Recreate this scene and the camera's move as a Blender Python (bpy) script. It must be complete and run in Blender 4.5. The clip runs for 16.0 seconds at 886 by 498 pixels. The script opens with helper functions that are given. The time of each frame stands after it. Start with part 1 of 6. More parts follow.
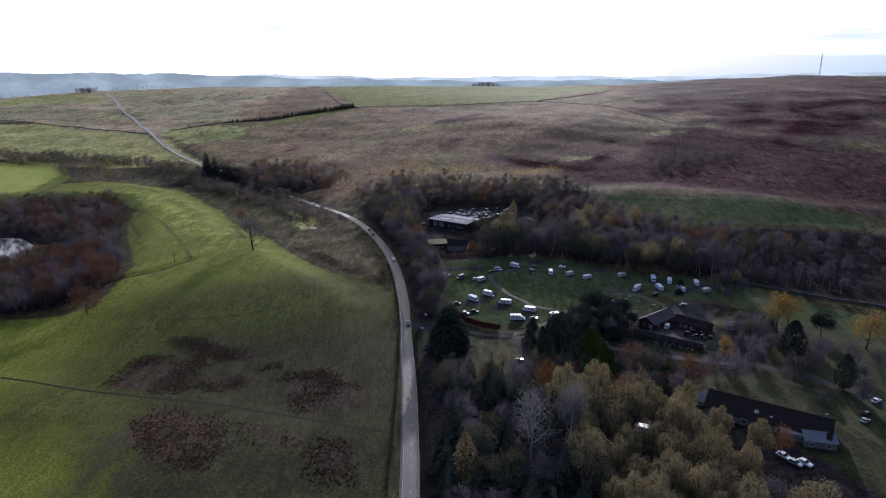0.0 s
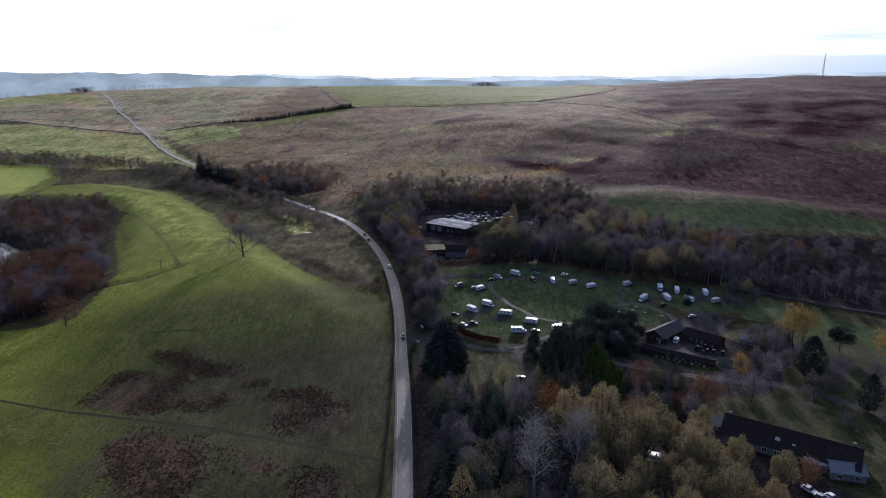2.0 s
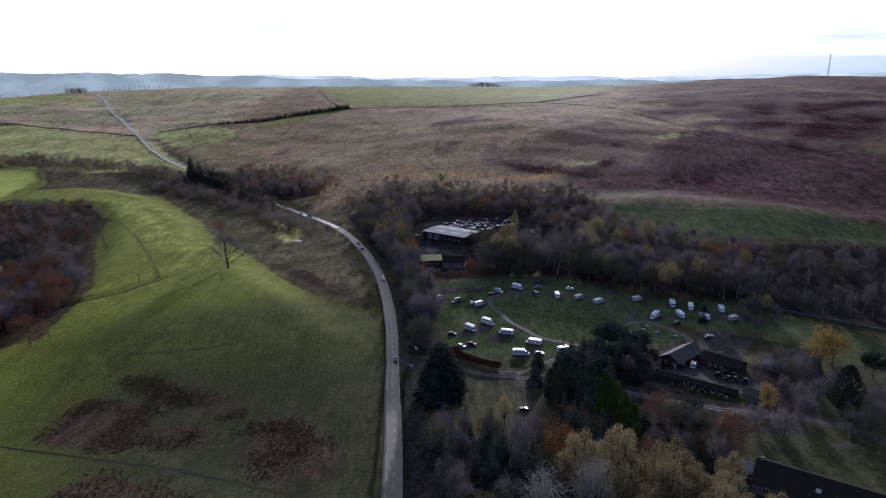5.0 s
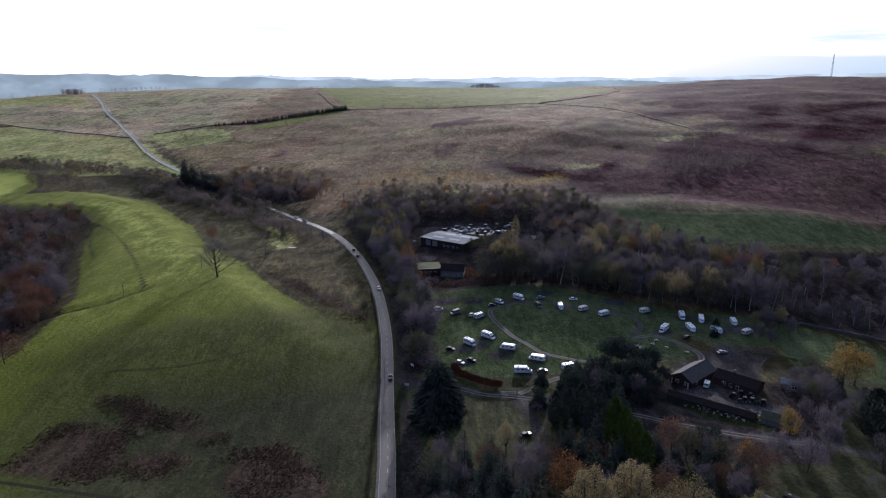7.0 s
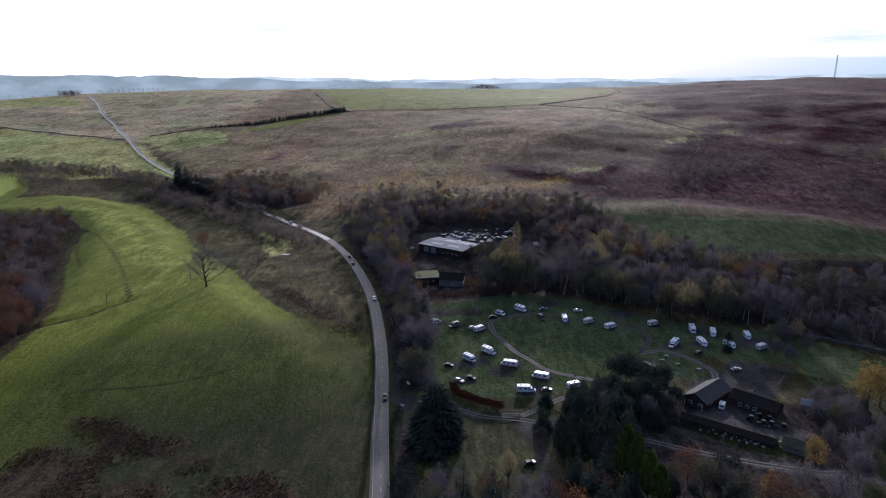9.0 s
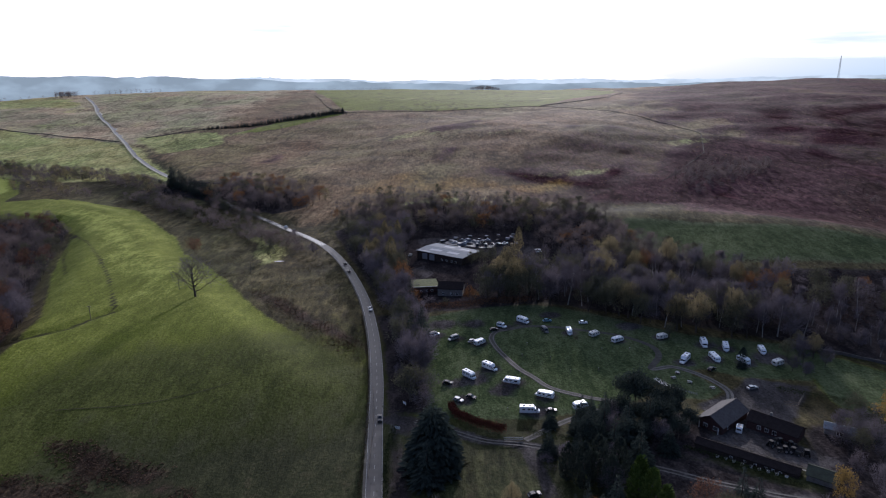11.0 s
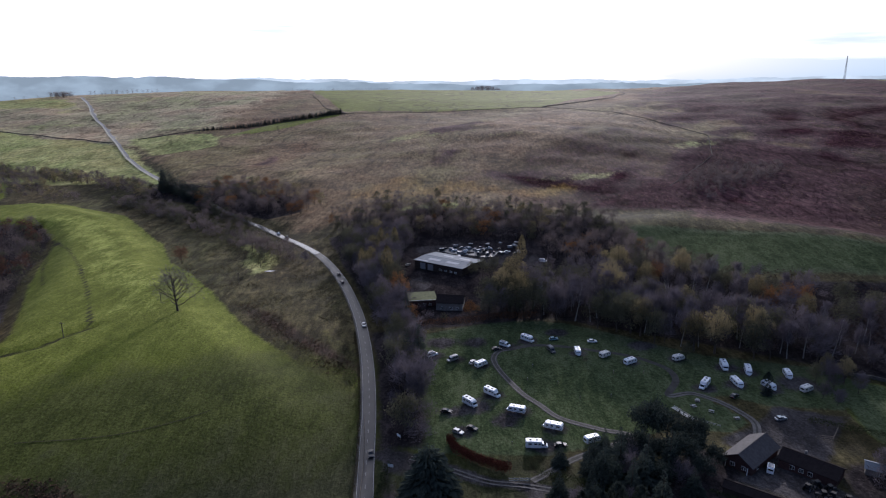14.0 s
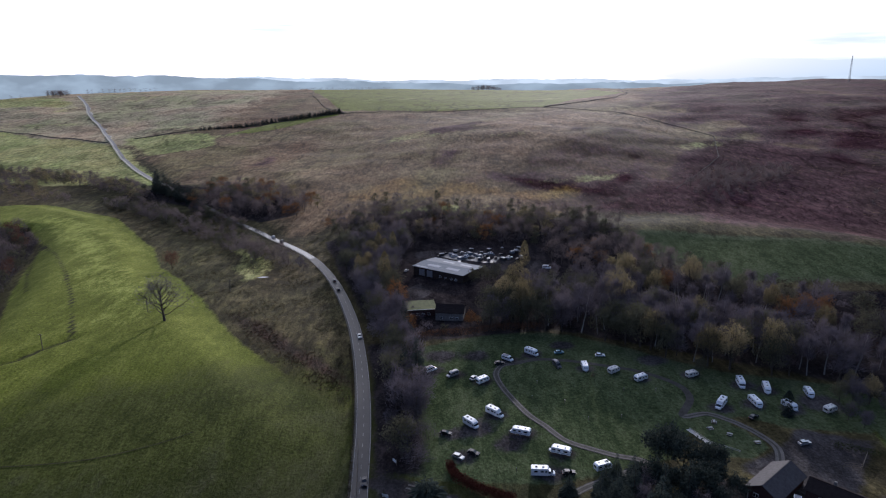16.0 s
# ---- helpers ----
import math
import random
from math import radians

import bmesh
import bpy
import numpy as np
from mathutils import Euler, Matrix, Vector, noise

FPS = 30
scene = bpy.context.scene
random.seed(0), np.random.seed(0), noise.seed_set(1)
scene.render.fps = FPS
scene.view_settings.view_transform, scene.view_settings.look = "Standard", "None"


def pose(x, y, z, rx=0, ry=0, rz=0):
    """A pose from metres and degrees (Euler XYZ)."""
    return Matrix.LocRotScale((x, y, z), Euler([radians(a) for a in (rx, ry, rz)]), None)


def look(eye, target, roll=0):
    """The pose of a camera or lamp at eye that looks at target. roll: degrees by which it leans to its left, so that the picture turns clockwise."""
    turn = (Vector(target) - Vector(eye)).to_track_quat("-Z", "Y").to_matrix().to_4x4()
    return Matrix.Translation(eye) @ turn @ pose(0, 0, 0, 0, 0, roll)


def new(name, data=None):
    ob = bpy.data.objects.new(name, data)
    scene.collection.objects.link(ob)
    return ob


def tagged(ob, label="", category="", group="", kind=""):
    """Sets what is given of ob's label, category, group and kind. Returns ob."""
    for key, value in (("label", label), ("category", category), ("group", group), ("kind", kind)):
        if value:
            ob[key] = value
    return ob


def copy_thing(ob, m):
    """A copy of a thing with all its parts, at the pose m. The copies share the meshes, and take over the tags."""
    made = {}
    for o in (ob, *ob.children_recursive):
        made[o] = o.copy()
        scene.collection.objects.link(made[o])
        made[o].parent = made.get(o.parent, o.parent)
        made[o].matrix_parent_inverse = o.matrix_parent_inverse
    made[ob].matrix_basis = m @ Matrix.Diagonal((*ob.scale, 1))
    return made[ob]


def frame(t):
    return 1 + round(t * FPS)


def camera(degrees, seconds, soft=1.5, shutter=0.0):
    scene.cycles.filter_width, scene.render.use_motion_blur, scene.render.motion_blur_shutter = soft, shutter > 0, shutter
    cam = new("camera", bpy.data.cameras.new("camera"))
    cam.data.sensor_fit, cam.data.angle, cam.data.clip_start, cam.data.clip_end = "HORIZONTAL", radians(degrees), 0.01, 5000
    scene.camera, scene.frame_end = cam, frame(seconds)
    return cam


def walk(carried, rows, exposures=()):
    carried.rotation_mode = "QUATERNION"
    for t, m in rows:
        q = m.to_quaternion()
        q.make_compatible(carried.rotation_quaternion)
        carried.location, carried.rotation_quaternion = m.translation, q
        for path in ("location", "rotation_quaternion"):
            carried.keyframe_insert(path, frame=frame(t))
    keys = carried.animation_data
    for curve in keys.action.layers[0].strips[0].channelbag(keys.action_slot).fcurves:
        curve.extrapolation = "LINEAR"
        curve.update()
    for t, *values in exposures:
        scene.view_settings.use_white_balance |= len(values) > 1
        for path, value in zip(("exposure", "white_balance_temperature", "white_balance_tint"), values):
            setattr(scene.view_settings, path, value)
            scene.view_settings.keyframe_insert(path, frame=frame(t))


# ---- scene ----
cam = camera(70.0, 16.0, soft=1.15)
PATH = [
    (0, (-0.334, -0.607, 114.829), (-0.416, 96.103, 89.392), -0.213),
    (1, (0.311, 7.524, 114.884), (0.254, 104.232, 89.434), -0.186),
    (2, (0.934, 15.818, 114.955), (0.901, 112.522, 89.493), -0.171),
    (3, (1.533, 24.188, 115.038), (1.520, 120.892, 89.575), -0.167),
    (4, (2.107, 32.563, 115.131), (2.111, 129.271, 89.685), -0.172),
    (5, (2.652, 40.885, 115.232), (2.671, 137.603, 89.821), -0.183),
    (6, (3.165, 49.111, 115.336), (3.197, 145.842, 89.978), -0.199),
    (7, (3.645, 57.210, 115.443), (3.687, 153.959, 90.152), -0.216),
    (8, (4.090, 65.169, 115.549), (4.138, 161.938, 90.333), -0.234),
    (9, (4.495, 72.985, 115.652), (4.549, 169.774, 90.513), -0.249),
    (10, (4.860, 80.672, 115.748), (4.917, 177.479, 90.682), -0.260),
    (11, (5.182, 88.255, 115.836), (5.240, 185.078, 90.830), -0.263),
    (12, (5.458, 95.776, 115.912), (5.515, 192.610, 90.948), -0.258),
    (13, (5.685, 103.290, 115.973), (5.739, 200.129, 91.029), -0.242),
    (14, (5.862, 110.866, 116.018), (5.911, 207.703, 91.065), -0.213),
    (15, (5.986, 118.586, 116.043), (6.029, 215.414, 91.056), -0.168),
    (16, (6.054, 126.548, 116.046), (6.089, 223.360, 90.999), -0.106),
]
walk(cam, [(t, look(eye, target, roll)) for t, eye, target, roll in PATH], [(0.0, 0.36, 5930, 20), (16.0, 0.36, 5930, 20)])

# ---- light ----
SUN_AZ, SUN_EL = 12.0, 16.0  # degrees to the right of straight ahead, degrees above the horizon
world = bpy.data.worlds.new("sky")
scene.world = world
world.use_nodes = True
wn, wl = world.node_tree.nodes, world.node_tree.links
wn.clear()
w_out = wn.new("ShaderNodeOutputWorld")
w_bg = wn.new("ShaderNodeBackground")
w_sky = wn.new("ShaderNodeTexSky")
w_sky.sky_type = "NISHITA"
w_sky.sun_disc = False
w_sky.sun_elevation = radians(SUN_EL)
w_sky.sun_rotation = radians(SUN_AZ)
w_sky.air_density, w_sky.dust_density, w_sky.ozone_density = 1.0, 3.0, 1.0
# broken cloud over the whole sky, flattened towards the horizon
w_co = wn.new("ShaderNodeTexCoord")
w_map = wn.new("ShaderNodeMapping")
w_map.inputs["Scale"].default_value = (-1.0, 1.0, 11.0)
w_map.inputs["Location"].default_value = (3.1, 1.7, 0.2)
w_noise = wn.new("ShaderNodeTexNoise")
w_noise.inputs["Scale"].default_value = 1.7
w_noise.inputs["Detail"].default_value = 6.0
w_ramp = wn.new("ShaderNodeValToRGB")
w_ramp.color_ramp.elements[0].position, w_ramp.color_ramp.elements[1].position = 0.42, 0.57
w_ramp.color_ramp.elements[0].color = (3.2, 5.0, 6.4, 1)
w_ramp.color_ramp.elements[1].color = (13.0, 13.0, 13.0, 1)
w_mix = wn.new("ShaderNodeMixRGB")
w_mix.inputs["Fac"].default_value = 0.88
wl.new(w_co.outputs["Generated"], w_map.inputs["Vector"])
wl.new(w_map.outputs["Vector"], w_noise.inputs["Vector"])
# thicker cloud to the east of the sun, thin bright cloud to the west
w_sep = wn.new("ShaderNodeSeparateXYZ")
w_east = wn.new("ShaderNodeMapRange")
w_east.interpolation_type = "SMOOTHSTEP"
for w_key, w_value in (("From Min", 0.1), ("From Max", 0.42), ("To Min", 0.13), ("To Max", -0.055)):
    w_east.inputs[w_key].default_value = w_value
w_add = wn.new("ShaderNodeMath")
wl.new(w_co.outputs["Generated"], w_sep.inputs["Vector"])
wl.new(w_sep.outputs["X"], w_east.inputs["Value"])
wl.new(w_noise.outputs["Fac"], w_add.inputs[0])
wl.new(w_east.outputs["Result"], w_add.inputs[1])
wl.new(w_add.outputs["Value"], w_ramp.inputs["Fac"])
wl.new(w_sky.outputs["Color"], w_mix.inputs["Color1"])
wl.new(w_mix.outputs["Color"], w_bg.inputs["Color"])
# the cloud is bright towards the low sun and dull overhead and behind
w_dot = wn.new("ShaderNodeVectorMath")
w_dot.operation = "DOT_PRODUCT"
w_dot.inputs[1].default_value = (math.sin(radians(SUN_AZ)), math.cos(radians(SUN_AZ)), 0.12)
w_range = wn.new("ShaderNodeMapRange")
w_range.interpolation_type = "SMOOTHSTEP"
for w_key, w_value in (("From Min", 0.1), ("From Max", 0.97), ("To Min", 0.0), ("To Max", 1.0)):
    w_range.inputs[w_key].default_value = w_value
w_mul = wn.new("ShaderNodeMixRGB")
w_mul.blend_type = "MULTIPLY"
w_mul.inputs["Fac"].default_value = 1.0
wl.new(w_co.outputs["Generated"], w_dot.inputs[0])
wl.new(w_dot.outputs["Value"], w_range.inputs["Value"])
wl.new(w_ramp.outputs["Color"], w_mul.inputs["Color1"])
w_tint = wn.new("ShaderNodeValToRGB")
w_tint.color_ramp.elements[0].color = (0.112, 0.163, 0.285, 1)
w_tint.color_ramp.elements[1].color = (1.1, 1.1, 1.1, 1)
wl.new(w_range.outputs["Result"], w_tint.inputs["Fac"])
wl.new(w_tint.outputs["Color"], w_mul.inputs["Color2"])
wl.new(w_mul.outputs["Color"], w_mix.inputs["Color2"])
w_bg.inputs["Strength"].default_value = 0.10
wl.new(w_bg.outputs["Background"], w_out.inputs["Surface"])

sun_data = bpy.data.lights.new("sun", "SUN")
sun_data.energy, sun_data.angle, sun_data.color = 3.4, radians(0.6), (1.0, 0.95, 0.88)
sun = new("sun", sun_data)
sun_az, sun_el = radians(SUN_AZ), radians(SUN_EL)
sun.matrix_world = look((400 * math.sin(sun_az) * math.cos(sun_el), 400 * math.cos(sun_az) * math.cos(sun_el), 400 * math.sin(sun_el)), (0, 0, 0))

# ---- materials ----
class Mat:
    """A node material with a principled surface, and short ways to add noise, ramps and bumps."""

    def __init__(self, name, rough=0.8, metal=0.0):
        self.m = bpy.data.materials.new(name)
        self.m.use_nodes = True
        self.n, self.l = self.m.node_tree.nodes, self.m.node_tree.links
        self.n.clear()
        self.out = self.n.new("ShaderNodeOutputMaterial")
        self.b = self.n.new("ShaderNodeBsdfPrincipled")
        self.b.inputs["Roughness"].default_value = rough
        self.b.inputs["Metallic"].default_value = metal
        self.l.new(self.b.outputs["BSDF"], self.out.inputs["Surface"])
        self.co = self.n.new("ShaderNodeTexCoord").outputs["Object"]

    def noise(self, scale, detail=4.0, rough=0.55, squash=None):
        t = self.n.new("ShaderNodeTexNoise")
        t.inputs["Scale"].default_value, t.inputs["Detail"].default_value, t.inputs["Roughness"].default_value = scale, detail, rough
        src = self.co
        if squash:
            mp = self.n.new("ShaderNodeMapping")
            mp.inputs["Rotation"].default_value = (0, 0, squash[3] if len(squash) > 3 else 0)
            mp.inputs["Scale"].default_value = squash[:3]
            self.l.new(src, mp.inputs["Vector"])
            src = mp.outputs["Vector"]
        self.l.new(src, t.inputs["Vector"])
        return t.outputs["Fac"]

    def ramp(self, fac, *stops):
        r = self.n.new("ShaderNodeValToRGB")
        els = r.color_ramp.elements
        while len(els) < len(stops):
            els.new(0.5)
        for e, (p, c) in zip(els, stops):
            e.position, e.color = p, (*c, 1) if len(c) == 3 else c
        self.l.new(fac, r.inputs["Fac"])
        return r.outputs["Color"]

    def grey(self, fac, lo, hi):
        r = self.n.new("ShaderNodeMapRange")
        r.inputs["From Min"].default_value, r.inputs["From Max"].default_value = lo, hi
        self.l.new(fac, r.inputs["Value"])
        return r.outputs["Result"]

    def mix(self, fac, a, b, kind="MIX"):
        x = self.n.new("ShaderNodeMixRGB")
        x.blend_type = kind
        for key, v in (("Fac", fac), ("Color1", a), ("Color2", b)):
            if isinstance(v, (int, float)):
                x.inputs[key].default_value = v
            elif isinstance(v, tuple):
                x.inputs[key].default_value = (*v, 1)
            else:
                self.l.new(v, x.inputs[key])
        return x.outputs["Color"]

    def math(self, op, a, b):
        x = self.n.new("ShaderNodeMath")
        x.operation = op
        for k, v in enumerate((a, b)):
            if isinstance(v, (int, float)):
                x.inputs[k].default_value = v
            else:
                self.l.new(v, x.inputs[k])
        return x.outputs["Value"]

    def attr(self, name):
        a = self.n.new("ShaderNodeAttribute")
        a.attribute_name = name
        return a.outputs["Fac"]

    def random(self):
        return self.n.new("ShaderNodeObjectInfo").outputs["Random"]

    def island(self):
        return self.n.new("ShaderNodeNewGeometry").outputs["Random Per Island"]

    def color(self, c):
        if isinstance(c, tuple):
            self.b.inputs["Base Color"].default_value = (*c, 1)
        else:
            self.l.new(c, self.b.inputs["Base Color"])
        return self

    def bump(self, height, strength=0.5, distance=0.1):
        x = self.n.new("ShaderNodeBump")
        x.inputs["Strength"].default_value, x.inputs["Distance"].default_value = strength, distance
        self.l.new(height, x.inputs["Height"])
        self.l.new(x.outputs["Normal"], self.b.inputs["Normal"])
        return self


def plain(name, c, rough=0.6, metal=0.0, vary=0.25, scale=3.0, gloss=0.5):
    """A painted or weathered surface with mottling at two scales."""
    m = Mat(name, rough, metal)
    m.b.inputs["Specular IOR Level"].default_value = gloss if rough < 0.8 else 0.12
    n = m.mix(0.5, m.noise(scale), m.noise(scale * 9))
    lo, hi = tuple(v * (1 - vary) for v in c), tuple(min(1, v * (1 + vary)) for v in c)
    m.color(m.ramp(n, (0.3, lo), (0.7, hi)))
    return m.m


def foliage(name, dark, light, rough=0.75, trans=0.0):
    """Leaves or twigs: every clump differs a little, and every tree too."""
    m = Mat(name, rough)
    c = m.ramp(m.math("ADD", m.math("MULTIPLY", m.island(), 0.65), m.math("MULTIPLY", m.random(), 0.35)), (0.1, dark), (0.9, light))
    m.color(c)
    m.b.inputs["Specular IOR Level"].default_value = 0.0
    if trans:
        t = m.n.new("ShaderNodeBsdfTranslucent")
        m.l.new(c, t.inputs["Color"])
        x = m.n.new("ShaderNodeMixShader")
        x.inputs["Fac"].default_value = trans
        m.l.new(m.b.outputs["BSDF"], x.inputs[1])
        m.l.new(t.outputs["BSDF"], x.inputs[2])
        m.l.new(x.outputs["Shader"], m.out.inputs["Surface"])
    return m.m


def ground_material():
    m = Mat("ground_cover", 0.95)
    m.b.inputs["Specular IOR Level"].default_value = 0.0
    shine = m.math("MULTIPLY", m.math("SUBTRACT", 1.0, m.math("MAXIMUM", m.attr("heather"), m.math("MAXIMUM", m.attr("litter"), m.attr("lawn")))), 0.06)
    m.l.new(shine, m.b.inputs["Specular IOR Level"])
    big, mid, fine = m.noise(0.012, 5), m.noise(0.075, 6, 0.7, (1.0, 0.45, 1.0)), m.noise(0.8, 4, 0.7)
    tuft = m.noise(0.26, 5, 0.7, (1.0, 0.4, 1.0))
    blade, clump = m.noise(1.5, 2, 0.6, (1.0, 0.6, 1.0)), m.noise(0.34, 4, 0.7, (1.0, 0.30, 1.0, 0.15))
    streak = m.noise(0.028, 7, 0.65, (0.45, 1.0, 1.0, 0.25))

    grain = m.mix(0.5, fine, tuft)
    coarse = m.mix(0.2, m.mix(0.5, m.mix(0.35, mid, streak), grain), big)
    close = m.mix(0.14, m.mix(0.3, grain, mid), big)

    def cover(a, b, c, short=False):
        return m.ramp(close if short else coarse, (0.44, a), (0.5, b), (0.555, c))

    col = cover((0.021, 0.018, 0.008), (0.048, 0.041, 0.017), (0.096, 0.080, 0.035))  # rough grass and rushes
    layers = (
        ("moor", (0.079, 0.053, 0.029), (0.139, 0.094, 0.050), (0.218, 0.154, 0.084)),
        # straw: pale moor grass, lightened to stand for distant haze
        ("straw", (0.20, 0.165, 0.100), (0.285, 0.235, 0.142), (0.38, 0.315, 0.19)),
        ("heather", (0.034, 0.017, 0.019), (0.060, 0.030, 0.034), (0.100, 0.055, 0.056)),
        ("pasture", (0.084, 0.100, 0.012), (0.115, 0.132, 0.018), (0.158, 0.172, 0.030)),
        # dull: darker green; carries the shade painted on the near flank
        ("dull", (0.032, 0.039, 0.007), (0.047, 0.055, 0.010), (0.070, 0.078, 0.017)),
        # rush: rushes, and the dark tone that stands for shade on near ground
        ("rush", (0.018, 0.020, 0.008), (0.029, 0.032, 0.013), (0.046, 0.048, 0.021)),
        ("lawn", (0.031, 0.043, 0.020), (0.052, 0.068, 0.031), (0.080, 0.094, 0.048)),
        ("pale", (0.128, 0.136, 0.044), (0.255, 0.260, 0.088), (0.375, 0.37, 0.15)),
        # meadow: brighter green with the sunlight on hilltop and far field put in
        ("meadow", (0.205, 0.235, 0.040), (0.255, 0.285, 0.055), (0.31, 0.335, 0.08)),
        ("ochre", (0.115, 0.066, 0.024), (0.180, 0.105, 0.038), (0.26, 0.158, 0.062)),
        ("bracken", (0.014, 0.010, 0.007), (0.031, 0.020, 0.014), (0.064, 0.042, 0.028)),
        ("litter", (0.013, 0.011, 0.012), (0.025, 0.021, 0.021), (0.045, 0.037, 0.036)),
        ("gravel", (0.022, 0.019, 0.019), (0.038, 0.034, 0.034), (0.070, 0.063, 0.062)),
        ("line", (0.016, 0.015, 0.008), (0.026, 0.024, 0.012), (0.038, 0.034, 0.018)),
    )
    edge = m.mix(0.5, mid, m.mix(0.5, fine, tuft))
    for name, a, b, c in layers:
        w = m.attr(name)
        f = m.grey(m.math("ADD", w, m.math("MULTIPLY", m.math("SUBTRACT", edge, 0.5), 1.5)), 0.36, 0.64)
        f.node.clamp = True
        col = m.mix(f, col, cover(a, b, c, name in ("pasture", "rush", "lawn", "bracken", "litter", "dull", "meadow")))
    # single tussocks and larger clumps, lighter and darker than their ground
    col = m.mix(1.0, col, m.mix(m.attr("rough"), m.ramp(blade, (0.33, (0.72, 0.72, 0.72)), (0.67, (1.28, 1.28, 1.28))), m.ramp(clump, (0.33, (0.50, 0.48, 0.48)), (0.5, (0.97, 0.97, 0.97)), (0.67, (1.55, 1.52, 1.45)))), "MULTIPLY")
    # broad drifts of greener and browner growth, and thin trodden lines winding over the rough ground
    drift = m.ramp(m.noise(0.0085, 5, 0.6, (1.0, 0.6, 1.0, 0.4)), (0.36, (1.10, 0.97, 0.98)), (0.5, (1.0, 1.0, 1.0)), (0.62, (0.90, 1.02, 0.86)))
    col = m.mix(m.attr("rough"), col, m.mix(1.0, col, drift, "MULTIPLY"))
    path = m.ramp(m.noise(0.011, 3, 0.5, (1.0, 0.5, 1.0, -0.5)), (0.478, (1, 1, 1)), (0.492, (0.60, 0.58, 0.57)), (0.502, (0.60, 0.58, 0.57)), (0.516, (1, 1, 1)))
    col = m.mix(m.attr("moor"), col, m.mix(1.0, col, path, "MULTIPLY"))
    m.color(col)
    m.bump(m.mix(0.5, m.mix(0.5, tuft, fine), m.mix(0.35, clump, mid)), 0.75, 1.6)
    return m.m


GROUND = ground_material()

# ---- the lie of the land ----
HILLS = [
    (-260, 640, 5.7, 260), (-130, 440, -1.4, 180), (-330, 470, -5.9, 160), (-90, 250, -4.4, 170),
    (90, 330, 1.0, 190), (60, 90, -2.9, 300), (-500, 850, -10.1, 330), (-450, 1180, -3.4, 330),
    (-900, 1250, 4.6, 420), (-1000, 1900, 47.4, 600), (-200, 1500, 34.7, 420), (-200, 2300, 47.8, 700),
    (90, 900, 23.2, 260), (-30, 700, -17.7, 200), (240, 700, 13.1, 200), (180, 540, 2.4, 130),
    (330, 510, -4.2, 170), (300, 330, -3.4, 230), (520, 800, 12.6, 330), (900, 900, 41.5, 500),
    (300, 1250, 34.3, 400), (950, 1600, 49.3, 600), (550, 2000, 33.3, 600), (1800, 1500, 83.2, 1100),
    (0, 3300, 36.3, 1200), (-2000, 2800, 47.7, 1400), (2000, 3300, 40.9, 1500), (-1500, 1000, -0.3, 800),
    (-900, 2150, 11.0, 560), (-100, 2250, 12.0, 620), (104, 185, 6.0, 72),
    (-330, 900, 2.9, 170), (-500, 1090, 5.3, 200), (-340, 1140, 7.6, 180), (-120, 810, 7.5, 130), (-50, 690, 8.2, 90), (60, 830, -2.6, 130), (180, 720, -2.1, 100), (320, 740, -10.6, 150), (340, 900, -1.6, 160), (60, 1020, 0.7, 200), (235, 470, 9.7, 65), (170, 555, -1.2, 60), (480, 680, -2.3, 200), (-200, 690, -2.2, 110), (-150, 1270, 2.6, 180), (-220, 800, 3.3, 110),
]


def land(x, y):
    """Height of the ground, smooth part."""
    x, y = np.asarray(x, float), np.asarray(y, float)
    z = np.zeros(np.broadcast(x, y).shape)
    for cx, cy, h, r in HILLS:
        z = z + h * np.exp(-((x - cx) ** 2 + (y - cy) ** 2) / (r * r))
    return z


def gz(x, y):
    return float(land(x, y))


def spaced(lo, core_lo, core_hi, hi, step, grow):
    a = list(np.arange(core_lo, core_hi + step / 2, step))
    d = step
    while a[-1] < hi:
        d *= grow
        a.append(a[-1] + d)
    d = step
    while a[0] > lo:
        d *= grow
        a.insert(0, a[0] - d)
    return np.array(a)


def reach(poly, x, y):
    """Distance inside (plus) or outside (minus) of a closed outline."""
    best = np.full(x.shape, 1e18)
    inside = np.zeros(x.shape, bool)
    for (ax, ay), (bx, by) in zip(poly, poly[1:] + poly[:1]):
        dx, dy = bx - ax, by - ay
        t = np.clip(((x - ax) * dx + (y - ay) * dy) / (dx * dx + dy * dy + 1e-9), 0, 1)
        best = np.minimum(best, (x - ax - t * dx) ** 2 + (y - ay - t * dy) ** 2)
        cross = (ay > y) != (by > y)
        inside ^= cross & (x < (bx - ax) * (y - ay) / (by - ay if by != ay else 1e-9) + ax)
    return np.where(inside, 1, -1) * np.sqrt(best)


def along(line, x, y):
    """Distance from an open line."""
    best = np.full(x.shape, 1e18)
    for (ax, ay), (bx, by) in zip(line, line[1:]):
        dx, dy = bx - ax, by - ay
        t = np.clip(((x - ax) * dx + (y - ay) * dy) / (dx * dx + dy * dy + 1e-9), 0, 1)
        best = np.minimum(best, (x - ax - t * dx) ** 2 + (y - ay - t * dy) ** 2)
    return np.sqrt(best)


def smooth_line(pts, n=8):
    """A rounder line through the given corners."""
    out = []
    for i in range(len(pts) - 1):
        p0, p1, p2, p3 = (np.array(pts[max(0, min(len(pts) - 1, i + k))], float) for k in (-1, 0, 1, 2))
        for j in range(n):
            t = j / n
            q = 0.5 * (2 * p1 + (p2 - p0) * t + (2 * p0 - 5 * p1 + 4 * p2 - p3) * t * t + (3 * p1 - p0 - 3 * p2 + p3) * t ** 3)
            out.append((float(q[0]), float(q[1])))
    out.append(tuple(float(v) for v in pts[-1]))
    return out


